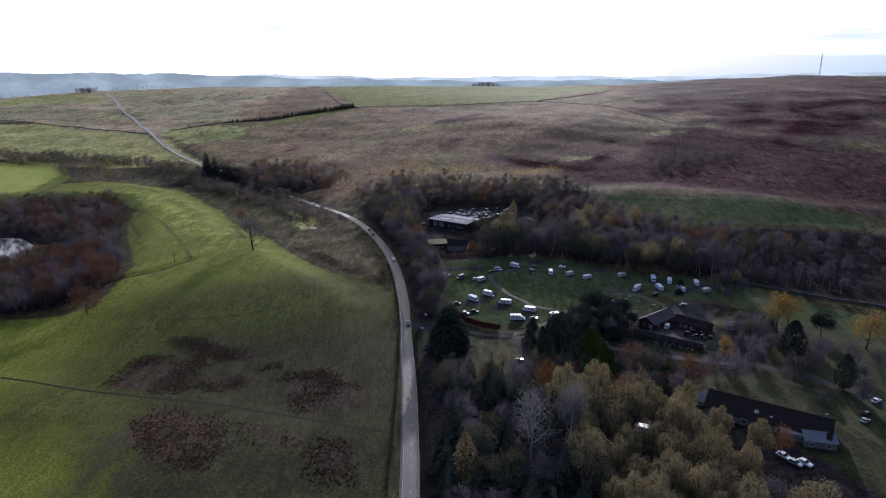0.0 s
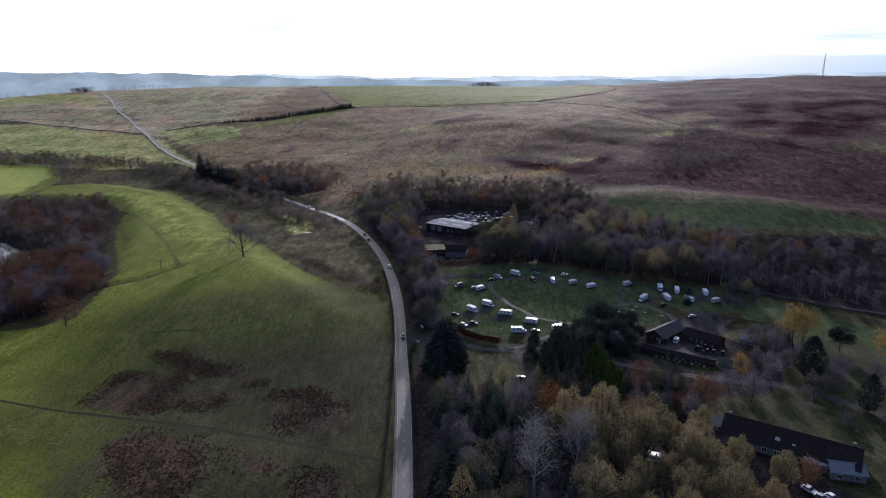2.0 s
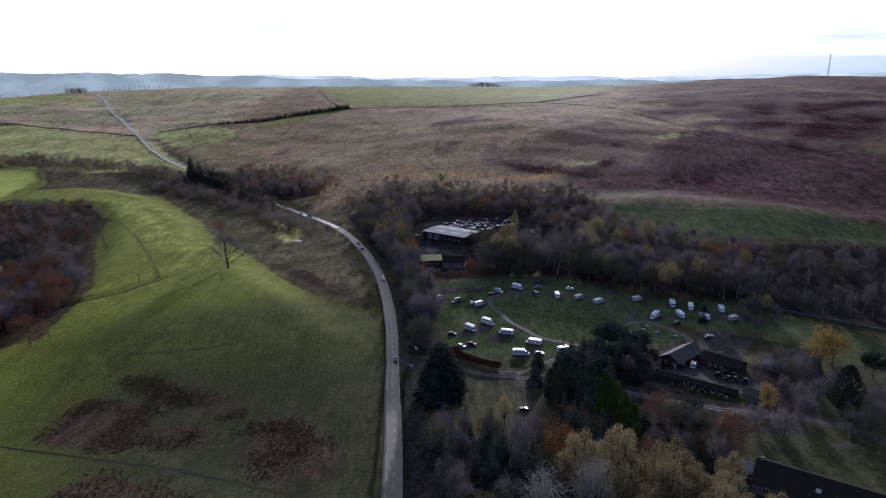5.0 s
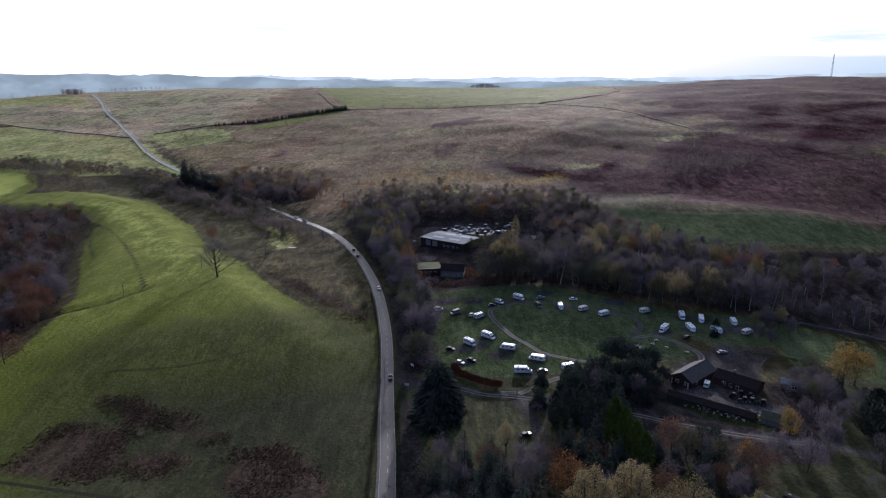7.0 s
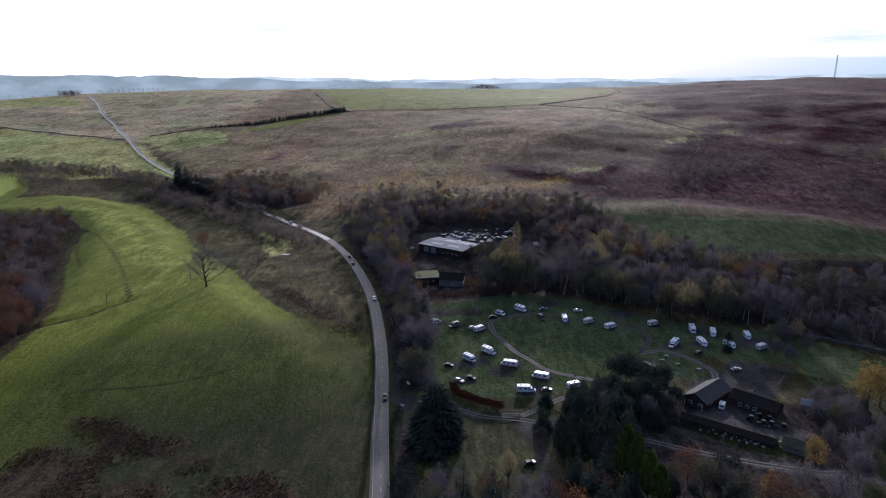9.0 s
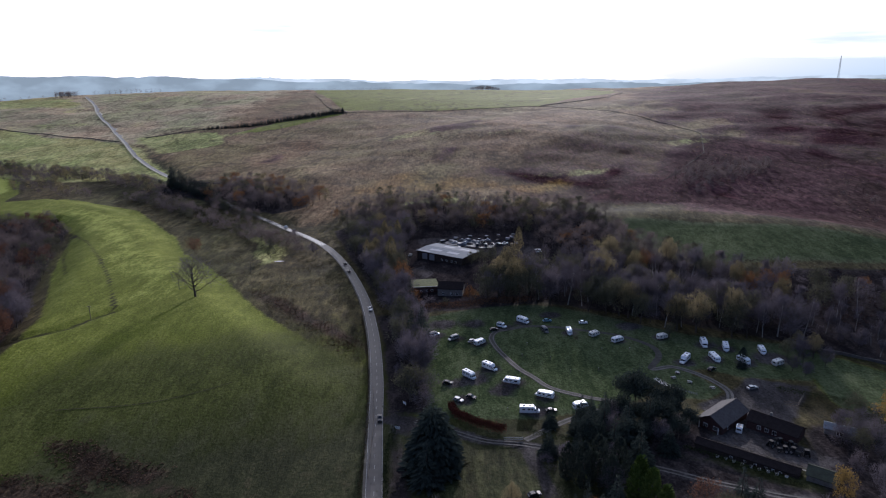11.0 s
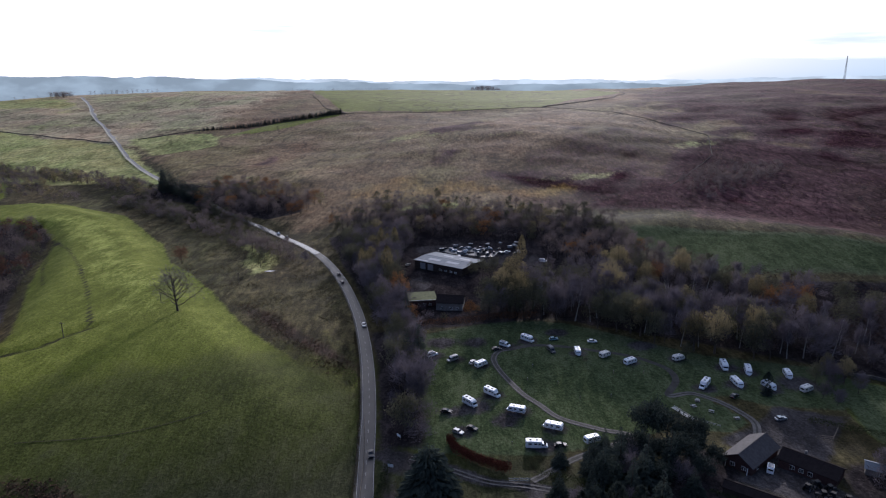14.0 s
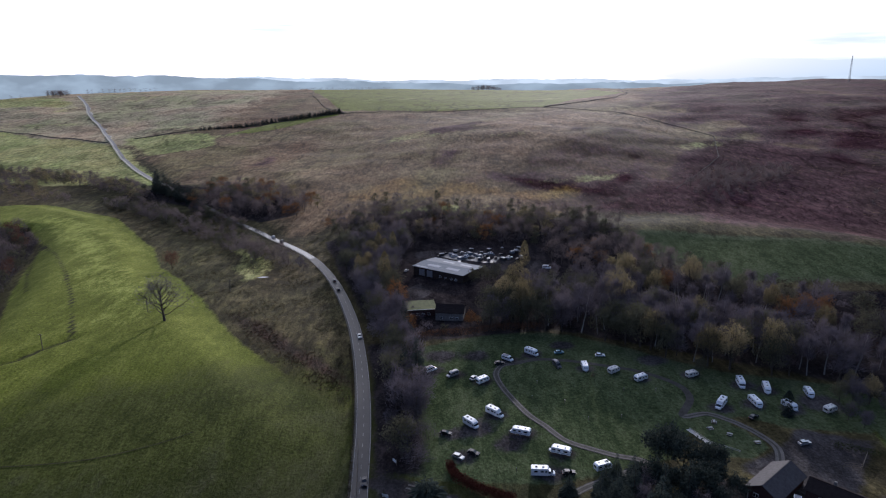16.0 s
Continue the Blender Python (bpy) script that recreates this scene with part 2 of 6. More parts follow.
ROAD = [(-4, -400)] + smooth_line([(-8, 60), (-10.3, 161), (-13.8, 229), (-16.3, 259), (-19.2, 292), (-21.9, 325), (-25.9, 358), (-31.8, 393), (-39.5, 428), (-52.5, 473), (-66.5, 512), (-82, 546), (-101, 575), (-128, 608), (-150, 636), (-202, 697), (-258, 764), (-319, 847), (-350, 890), (-395, 953), (-440, 1020), (-490, 1100), (-550, 1197), (-645, 1355), (-745, 1505), (-840, 1672), (-985, 1900)])
LOOP = smooth_line([(33, 281), (50, 293), (70, 303), (60, 309), (48, 317), (42, 327), (37, 335), (32, 348), (29, 358), (28, 367), (31, 374), (37, 376), (47, 379), (59, 377), (72, 372), (87, 365), (98, 354), (99, 343), (92, 331), (101, 332), (108, 326), (113, 318), (115, 310), (112, 302)])
ENTRY = smooth_line([(-17, 297), (-5, 295), (8, 288), (20, 281), (33, 278), (50, 271), (70, 262), (94.9, 248.5), (114.6, 240), (131.7, 236.2), (155.5, 209.2), (160.5, 185.1)])
ENTRY_2 = smooth_line([(31, 279), (34, 268), (36.7, 252.7), (35.6, 237.4)])

BANK = [[(132, 548), (165, 541), (212, 507), (264, 484), (302, 464), (318, 450), (296, 438), (242, 437), (210, 441), (169, 454), (147, 480), (130, 533)]]
# grass painted brighter where the sun lies: far field, then the hilltop
SUNLIT_GRASS = [[(-660, 935), (-566, 921), (-500, 823), (-466, 716), (-480, 680), (-640, 690), (-820, 900)], [(-364, 633), (-352, 686), (-264, 641), (-148, 481), (-125, 437), (-142, 395), (-197, 450), (-289, 577)]]
MEADOW = [[(155, 345), (175, 337), (215, 285), (340, 190), (320, 130), (205, 262), (150, 297)]]
PASTURE = [[(-18, -420), (-21, 160), (-22, 279), (-26, 325), (-31, 340), (-52, 362), (-76, 389), (-100, 419), (-125, 458), (-160, 508), (-182, 531), (-207, 579), (-283, 677), (-388, 746), (-450, 730), (-431, 652), (-330, 630), (-292, 582), (-248, 482), (-200, 392), (-192, 360), (-187, 318), (-213, 306), (-420, 285), (-420, -420)],
           [(-634, 908), (-535, 894), (-464, 782), (-438, 701), (-462, 654), (-644, 644), (-906, 906)],
           [(-188, 1384), (181, 1255), (427, 1621), (300, 2500), (-500, 2500)],
           [(-352, 1162), (-291, 1284), (-187, 1351), (-187, 1322), (-279, 1198)]]
LAWN = [[(-6, 300), (-4, 395), (33, 410), (65, 404), (86, 388), (106, 372), (125, 361), (164, 350), (170, 335), (150, 318), (125, 322), (112, 330), (95, 326), (80, 305), (40, 294), (10, 296)]]
PALE = [[(-126, 580), (-136, 598), (-101, 565), (-93, 540), (-94, 514), (-104, 504), (-113, 532), (-114, 558)], [(-417, 1012), (-488, 1118), (-503, 1180), (-389, 1184), (-328, 1078), (-349, 1058)], [(-601, 1023), (-615, 1206), (-522, 1154), (-424, 999), (-308, 824), (-347, 793), (-393, 865), (-493, 938)], [(-844, 1314), (-552, 1174), (-626, 1098), (-760, 1150)], [(-953, 1733), (-1187, 1744), (-1224, 1834), (-966, 1821)],
        [(-764, 1103), (-588, 1018), (-490, 1004), (-539, 1092), (-696, 1195)], [(-490, 1002), (-395, 838), (-457, 830), (-580, 946)], [(240, 824), (320, 850), (323, 815), (264, 783)], [(60, 737), (200, 734), (176, 691), (123, 704)], [(60, 960), (141, 955), (131, 908), (80, 915)], [(-56, 655), (30, 668), (111, 627), (60, 650)]]
VALLEY = [[(-339, 837), (-407, 895), (-469, 1047), (-544, 1159), (-956, 1334), (-1500, 1400), (-1500, 1000), (-646, 945), (-458, 880)], [(-967, 1863), (-1400, 1850), (-1414, 1615), (-864, 1628)]]
BRACKEN = [[(-144, 240), (-144, 262), (-136, 270), (-110, 265), (-100, 243), (-111, 232)], [(-139, 289), (-125, 288), (-98, 268), (-85, 264), (-90, 258), (-117, 272)], [(-106, 250), (-92, 252), (-80, 246), (-88, 234), (-106, 238)], [(-92, 268), (-72, 262), (-76, 254), (-90, 258)],
           [(-118, 216), (-108, 224), (-82, 214), (-73, 190), (-76, 175), (-91, 179), (-106, 191)], [(-48, 186), (-45, 195), (-35, 196), (-28, 186), (-27, 170), (-34, 167), (-43, 172)], [(-74, 231), (-70, 248), (-56, 255), (-33, 230), (-32, 213), (-48, 211), (-61, 214)],
           [(-138, 290), (-117, 285), (-83, 271), (-87, 258), (-114, 268)], [(-78, 214), (-54, 199), (-48, 190), (-65, 190)], [(-111, 446), (-81, 409), (-48, 368), (-29, 343), (-27, 349), (-39, 373), (-68, 412), (-100, 446)]]
# rushy near pasture, reaching further to paint the cloud shade over it
RUSHY_SHADE = [[(20, 60), (20, 300), (-20, 310), (-50, 322), (-95, 298), (-128, 290), (-138, 262), (-124, 228), (-118, 150), (-120, 60)]]
# lawn round the lodge; its cloud shade is painted with the rush tone
SHADED_LAWN = [[(95, 60), (340, 60), (340, 190), (215, 285), (150, 297), (128, 262), (100, 250), (92, 222), (98, 150)], [(96.4, 144.8), (118, 60), (320, 60), (300, 130), (205, 262), (114.5, 205.4)], [(60, 285), (10, 280), (-4, 262), (-2, 240), (10, 218), (58.3, 210.1), (95.2, 204), (114.5, 205.4), (145.6, 155.5), (280, 140), (205, 262), (150, 292), (130, 262)]]
# near slope of the hill, cloud shade put into the grass colour
SHADED_FLANK = [[(14, 200), (8, 330), (-28, 362), (-62, 382), (-102, 370), (-138, 352), (-165, 330), (-180, 305), (-175, 200)]]
LITTER_AND_SHADE = [[(118, 545), (124, 530), (142, 476), (165, 448), (208, 434), (242, 430), (300, 430), (335, 420), (352, 400), (230, 378), (176, 360), (130, 400), (100, 440), (108, 520)], [(-12, 150), (-12, 290), (-5, 262), (-3, 238), (10, 220), (58.2, 213.5), (88.4, 213.5), (95.1, 202.1), (125.6, 145.2), (130, 60), (-4, 60)],
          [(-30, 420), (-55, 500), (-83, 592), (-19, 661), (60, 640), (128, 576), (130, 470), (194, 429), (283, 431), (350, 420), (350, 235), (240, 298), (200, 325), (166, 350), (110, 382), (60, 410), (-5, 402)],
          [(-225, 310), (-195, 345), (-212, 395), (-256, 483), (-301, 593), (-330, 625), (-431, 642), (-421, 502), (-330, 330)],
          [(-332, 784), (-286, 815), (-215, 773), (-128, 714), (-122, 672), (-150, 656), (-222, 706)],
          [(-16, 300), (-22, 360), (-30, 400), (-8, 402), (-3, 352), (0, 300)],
          # round the chalet: shade over the ground painted with the wood floor's colour
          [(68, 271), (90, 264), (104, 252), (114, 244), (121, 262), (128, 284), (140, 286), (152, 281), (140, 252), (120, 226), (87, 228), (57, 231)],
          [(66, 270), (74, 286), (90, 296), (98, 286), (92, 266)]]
HEATHER = [[(108, 588), (130, 557), (165, 549), (215, 516), (268, 492), (320, 460), (430, 430), (440, 520), (300, 560), (200, 610), (130, 640)], [(190, 697), (326, 832), (302, 1037), (427, 1621), (900, 2400), (2600, 2400), (2600, 300), (420, 330), (319, 450), (214, 615), (142, 608), (122, 649)], [(40, 770), (112, 744), (191, 708), (228, 645), (154, 654), (81, 705)],
           [(-29, 893), (20, 945), (60, 886), (20, 820)], [(194, 920), (273, 910), (261, 854), (194, 868)], [(20, 1111), (109, 1091), (100, 1035), (10, 1052)]]
MOOR = [[(-87, 624), (-19, 661), (60, 640), (131, 583), (206, 615), (306, 571), (700, 300), (3500, 300), (3500, 4800), (-3500, 4800), (-3500, 1500), (-903, 1335), (-522, 1145), (-382, 949), (-286, 815), (-212, 773)]]
GRAVEL = [[(93, 277), (104, 285), (112, 284), (132, 262), (117, 257)], [(97, 300), (113, 309), (128, 322), (150, 313), (135, 296), (118, 272)], [(-14, 305), (-14, 288), (0, 282), (6, 292)], [(-14, 558), (20, 560), (70, 515), (64, 490), (34, 505), (-10, 535)], [(-20, 470), (-8, 488), (0, 470), (-8, 452)]]
LINES = [[(-166, 400), (-176, 418), (-197, 455), (-228, 503), (-263, 551), (-294, 585)],
         # the last is a sunken bank, its shadow line painted dark
         [(-290, 578), (-260, 515), (-234, 473)], [(-215, 345), (-189, 369), (-177, 379), (-173, 389), (-166, 400)]]

def lattice_noise(x, y, size, seed):
    """Smooth random relief with hills about that many metres apart."""
    table = np.random.RandomState(seed).uniform(-1, 1, (257, 257))
    table[:, 256], table[256, :] = table[:, 0], table[0, :]
    u, v = x / size, y / size
    i, j = np.floor(u).astype(int), np.floor(v).astype(int)
    a, b = u - i, v - j
    a, b = a * a * (3 - 2 * a), b * b * (3 - 2 * b)
    i, j = i % 256, j % 256
    return (table[j, i] * (1 - a) + table[j, i + 1] * a) * (1 - b) + (table[j + 1, i] * (1 - a) + table[j + 1, i + 1] * a) * b


xs = spaced(-3800, -300, 300, 3800, 3.0, 1.022)
ys = spaced(-900, 130, 660, 4700, 3.0, 1.018)
GX, GY = np.meshgrid(xs, ys)
GZ = land(GX, GY)


WX = GX + 55 * lattice_noise(GX, GY, 140, 41) + 22 * lattice_noise(GX, GY, 50, 42) + 9 * lattice_noise(GX, GY, 19, 43)
WY = GY + 55 * lattice_noise(GX, GY, 140, 44) + 22 * lattice_noise(GX, GY, 50, 45) + 9 * lattice_noise(GX, GY, 19, 46)


def mask(polys, soft, stray=0.0):
    """Weights from 0 to 1 inside outlines; stray: how far the edge wanders."""
    w = np.zeros(GX.shape)
    x, y = GX + (WX - GX) * stray, GY + (WY - GY) * stray
    for p in polys:
        w = np.maximum(w, np.clip(0.5 + reach(p, x, y) / soft, 0, 1))
    return w


pitches = np.zeros(GX.shape)
for px, py, pr in ((22, 361, 5), (12, 367, 5), (2, 371, 5), (35, 379, 5), (45, 384, 5), (18, 326, 7), (10, 323, 5), (33, 322, 6), (45, 310, 5), (40, 299, 6), (13, 310, 5), (25, 335, 5), (28, 316, 6), (65, 369, 4), (85, 359, 4), (106, 361, 4), (123, 352, 5), (131, 348, 5), (121, 338, 5), (133, 334, 5), (108, 336, 5), (5, 385, 8), (20, 384, 7), (95, 375, 6), (60, 392, 6), (145, 338, 8)):
    pitches = np.maximum(pitches, np.clip(1.4 - np.hypot((GX - px) * 0.8, GY - py) / pr, 0, 1))
near_road = along(ROAD[:160], GX, GY)
weights = {"moor": mask(MOOR, 40, 0.5), "heather": mask(HEATHER, 60, 1.0), "pasture": np.maximum(mask(PASTURE, 8), mask(MEADOW, 6)), "dull": np.maximum(0.95 * mask(SHADED_FLANK, 110, 0.35), 0.95 * mask(MEADOW, 6)), "ochre": 0.62 * mask([[(-76, 690), (-8, 670), (140, 654), (159, 714), (71, 703), (2, 757)], [(-100, 700), (-70, 760), (-20, 800), (-10, 720), (-60, 680)]], 45, 0.5), "lawn": np.maximum(np.maximum(mask(LAWN, 6), 0.85 * mask(MEADOW, 6)), np.maximum(0.95 * mask(BANK, 16, 0.1), mask([[(93, 327), (106, 326), (114, 311), (104, 304), (92, 308)]], 3))), "meadow": np.maximum(0.85 * mask(SUNLIT_GRASS[:1], 20), 0.52 * mask(SUNLIT_GRASS[1:], 70, 0.2)), "rush": np.maximum(0.85 * mask(RUSHY_SHADE, 90, 0.5), np.maximum(mask(SHADED_LAWN, 8), 0.44 * mask(MEADOW, 6))), "pale": np.maximum(0.95 * mask(PALE, 25, 0.3), 0.85 * mask(VALLEY, 50, 0.6)),
           "bracken": np.maximum(0.76 * mask(BRACKEN, 14, 0.15), 0.30 * mask(RUSHY_SHADE, 30, 0.5)), "litter": mask(LITTER_AND_SHADE, 10), "gravel": np.maximum(np.maximum(0.8 * mask(GRAVEL, 5), 0.75 * pitches), np.clip(1.25 - np.minimum(along(ENTRY, GX, GY), along(ENTRY_2, GX, GY)) / 3.2, 0, 1)),
           "line": np.zeros(GX.shape)}
for some in LINES:
    weights["line"] = np.maximum(weights["line"], np.clip(1.05 - along(some, GX, GY) / 2.6, 0, 0.60))
patchy = 0.28 * lattice_noise(GX, GY * 0.5, 120, 31) + 0.36 * lattice_noise(GX - 0.3 * GY, GY * 0.5, 34, 38) + 0.4 * lattice_noise(GX, GY * 0.45 + 0.3 * GX, 50, 32) + 0.34 * lattice_noise(GX, GY * 0.5, 20, 33)
weights["heather"] = np.clip(weights["heather"] * 0.8 + 0.75 * patchy * weights["moor"], 0, 1)
weights["pale"] = np.maximum(weights["pale"], np.clip(0.9 * lattice_noise(GX - 0.4 * GY, GY, 90, 34) - 0.35, 0, 0.55) * weights["moor"])
DARK_FOLD = [[(105, 612), (146, 639), (190, 673), (220, 727), (254, 776), (326, 862), (362, 838), (447, 715), (524, 565), (431, 447), (341, 486), (273, 500), (229, 524), (191, 563), (124, 575)], [(51, 773), (92, 703), (147, 658), (164, 679), (98, 751)]]
weights["heather"] = np.maximum(weights["heather"], np.maximum(0.9 * mask(DARK_FOLD[:1], 30, 0.5), mask(DARK_FOLD[1:], 16, 0.12)))
weights["heather"] = np.maximum(weights["heather"], 0.5 * mask([[(60, 640), (133, 596), (206, 615), (320, 850), (205, 922), (101, 810)]], 40, 0.5))
far_off = np.clip((GY - 950) / 300, 0, 1)
weights["heather"] = weights["heather"] * (1 - 0.75 * far_off) + 0.75 * far_off * 0.62 * mask(HEATHER, 160, 0.6)
# the far left moor grows paler, haze put into its colour
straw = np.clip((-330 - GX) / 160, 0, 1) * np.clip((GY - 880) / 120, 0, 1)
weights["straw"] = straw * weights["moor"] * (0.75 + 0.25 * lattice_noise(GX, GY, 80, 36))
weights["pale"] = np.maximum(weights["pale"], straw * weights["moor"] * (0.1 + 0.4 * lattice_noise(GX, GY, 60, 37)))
weights["rough"] = np.clip(1.15 - 1.2 * np.maximum(np.maximum(weights["pasture"] - 0.6 * weights["bracken"], weights["lawn"]), np.maximum(weights["gravel"], weights["litter"])), 0, 1)
weights["rough"] = np.where((GX > 45) & (GY < 330), 0.35, 1.0) * weights["rough"]
weights["pale"] = weights["pale"] * np.where((GX > 20) & (GY < 1200), 0.48, 1.0)
# the rounded pasture hill, falling off to the marsh and the wood
MOUND = [(-36, 200), (-36, 325), (-50, 357), (-75, 386), (-99, 416), (-124, 455), (-159, 503), (-182, 525), (-206, 573), (-283, 672), (-392, 746), (-460, 720), (-430, 640), (-330, 615), (-290, 560), (-250, 470), (-220, 400), (-215, 330), (-190, 240), (-120, 180)]
swell, near_in = np.clip(reach(MOUND, GX, GY) / 26, 0, 1), np.clip((GY - 235) / 165, 0, 1)
GZ = GZ - 3.2 * swell * np.exp(-((GY - 258) / 52.0) ** 2)
GZ = GZ + 5.8 * swell * swell * (3 - 2 * swell) * near_in * near_in * (3 - 2 * near_in)
# small unevenness, and the road's bed laid level
wild = np.clip((GY - 560) / 250, 0, 1) * (1 - 0.7 * weights["pasture"])
rough_z = 0.45 * lattice_noise(GX, GY, 42, 3) + 0.22 * lattice_noise(GX, GY, 17, 4)
rough_z += wild * (3.2 * lattice_noise(GX, GY, 150, 5) + 1.7 * lattice_noise(GX + 0.5 * GY, GY, 60, 6) + 0.8 * lattice_noise(GX, GY, 26, 8))
rough_z += 0.25 * np.maximum(weights["bracken"], 1 - np.maximum(weights["pasture"], weights["lawn"])) * lattice_noise(GX, GY, 6, 9)
# the green bank: a sharp brow above the camping field
brow = along([(96, 578), (132, 562), (190, 553), (229, 518), (274, 495), (340, 478)], GX, GY)
GZ = GZ + 4.5 * np.exp(-(brow / 26.0) ** 2)
GZ = GZ + 0.42 * mask(BANK, 20) * (0.6 + lattice_noise(GX, GY, 30, 51)) * np.sin((GX * 0.55 + GY * 0.83) * 0.85 + 1.5 * lattice_noise(GX, GY, 24, 52))
GZ = GZ - 1.6 * np.clip(1 - along(LINES[2], GX, GY) / 5.0, 0, 1)
GZ = GZ + rough_z * np.clip((near_road - 6) / 20, 0, 1) * np.where(weights["lawn"] > 0.3, 0.3, 1)
POND = [(-300, 452), (-297, 425), (-306, 405), (-345, 395), (-420, 420), (-440, 470), (-400, 500), (-345, 492)]
POND_Z = -6.2
pond_in = reach(POND, GX, GY)
GZ = np.where(pond_in > -30, GZ + np.clip((pond_in + 30) / 30, 0, 1) * (np.minimum(GZ, POND_Z - 0.6) - GZ), GZ)


def gz(x, y):
    """Height of the built ground at a place."""
    i = int(np.clip(np.searchsorted(xs, x) - 1, 0, len(xs) - 2))
    j = int(np.clip(np.searchsorted(ys, y) - 1, 0, len(ys) - 2))
    u, v = (x - xs[i]) / (xs[i + 1] - xs[i]), (y - ys[j]) / (ys[j + 1] - ys[j])
    a = GZ[j, i] * (1 - u) + GZ[j, i + 1] * u
    b = GZ[j + 1, i] * (1 - u) + GZ[j + 1, i + 1] * u
    return float(a * (1 - v) + b * v)


def sheet(name, verts, faces, material, smooth=True):
    me = bpy.data.meshes.new(name)
    me.from_pydata([tuple(v) for v in verts], [], [tuple(f) for f in faces])
    me.materials.append(material)
    if smooth:
        me.polygons.foreach_set("use_smooth", [True] * len(me.polygons))
    me.update()
    return me


nx, ny = len(xs), len(ys)
idx = np.arange(nx * ny).reshape(ny, nx)
quads = np.stack([idx[:-1, :-1], idx[:-1, 1:], idx[1:, 1:], idx[1:, :-1]], -1).reshape(-1, 4)
ground_me = bpy.data.meshes.new("ground")
ground_me.vertices.add(nx * ny)
ground_me.vertices.foreach_set("co", np.stack([GX, GY, GZ], -1).ravel())
ground_me.loops.add(quads.size)
ground_me.loops.foreach_set("vertex_index", quads.ravel().astype(np.int32))
ground_me.polygons.add(len(quads))
ground_me.polygons.foreach_set("loop_start", np.arange(0, quads.size, 4, dtype=np.int32))
ground_me.polygons.foreach_set("use_smooth", np.ones(len(quads), bool))
ground_me.update()
ground_me.materials.append(GROUND)
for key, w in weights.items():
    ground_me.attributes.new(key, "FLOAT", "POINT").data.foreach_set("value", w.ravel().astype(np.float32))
ground = tagged(new("ground", ground_me), "green pasture, brown moor and dark heather rolling to the skyline", "ground", kind="structure")


def ribbon(line, left, right, lift, width_steps=1):
    """A strip along a line, laid on the ground."""
    verts, faces = [], []
    for i, (x, y) in enumerate(line):
        ax, ay = line[max(0, i - 1)]
        bx, by = line[min(len(line) - 1, i + 1)]
        d = math.hypot(bx - ax, by - ay) or 1
        px, py = (by - ay) / d, -(bx - ax) / d
        for k in range(width_steps + 1):
            o = left + (right - left) * k / width_steps
            verts.append((x + px * o, y + py * o, gz(x, y) + lift))
    n = width_steps + 1
    for i in range(len(line) - 1):
        for k in range(width_steps):
            a = i * n + k
            faces.append((a, a + 1, a + n + 1, a + n))
    return verts, faces


def dense(line, step):
    out = [line[0]]
    for (ax, ay), (bx, by) in zip(line, line[1:]):
        n = max(1, int(math.hypot(bx - ax, by - ay) / step))
        out += [(ax + (bx - ax) * k / n, ay + (by - ay) * k / n) for k in range(1, n + 1)]
    return out

# ---- road ----
def asphalt_material():
    m = Mat("worn_asphalt", 0.45)
    m.b.inputs["Specular IOR Level"].default_value = 0.2
    n = m.mix(0.5, m.noise(0.3, 5), m.noise(6, 4))
    m.color(m.ramp(n, (0.3, (0.025, 0.024, 0.024)), (0.7, (0.050, 0.047, 0.047))))
    m.bump(m.noise(9, 3), 0.3, 0.02)
    return m.m


ASPHALT = asphalt_material()
PAINT = plain("white_road_paint", (0.32, 0.32, 0.31), 0.85)
VERGE = plain("pale_verge_gravel", (0.09, 0.083, 0.07), 0.9, 0, 0.5, 0.7)
road_line = dense(ROAD, 4.0)
v, f = ribbon(road_line, -2.7, 2.7, 0.12, 4)
road = tagged(new("road", sheet("road", v, f, ASPHALT)), "grey asphalt country road with white centre dashes", "road", kind="structure")

# ---- trees ----
BARK = plain("grey_bark", (0.075, 0.062, 0.050), 0.9, 0, 0.4, 2.0)
BIRCH_BARK = plain("pale_birch_bark", (0.27, 0.255, 0.235), 0.8, 0, 0.4, 1.2)
TWIG = foliage("bare_twigs", (0.067, 0.058, 0.068), (0.170, 0.147, 0.161), 0.75, 0.3)
PALE_TWIG = foliage("pale_bare_twigs", (0.14, 0.128, 0.124), (0.29, 0.27, 0.255), 0.75, 0.2)
FAR_TWIG = foliage("bare_twigs_of_the_far_woods", (0.090, 0.072, 0.070), (0.205, 0.166, 0.155), 0.75, 0.35)
GOLD = foliage("gold_olive_leaves", (0.105, 0.088, 0.048), (0.35, 0.285, 0.155), 0.75, 0.3)
YELLOW = foliage("yellow_autumn_leaves", (0.18, 0.118, 0.036), (0.36, 0.24, 0.08), 0.75, 0.3)
ORANGE = foliage("orange_autumn_leaves", (0.12, 0.062, 0.028), (0.28, 0.14, 0.06), 0.75, 0.25)
RUSSET = foliage("russet_oak_leaves", (0.080, 0.042, 0.030), (0.20, 0.105, 0.068), 0.75, 0.25)
OLIVE = foliage("dull_olive_leaves", (0.066, 0.065, 0.042), (0.155, 0.145, 0.092), 0.75, 0.2)
NEEDLE = foliage("dark_needles", (0.022, 0.029, 0.026), (0.062, 0.074, 0.060), 0.7, 0.2)
CYPRESS = foliage("green_cypress_sprays", (0.045, 0.070, 0.018), (0.12, 0.155, 0.04), 0.7)


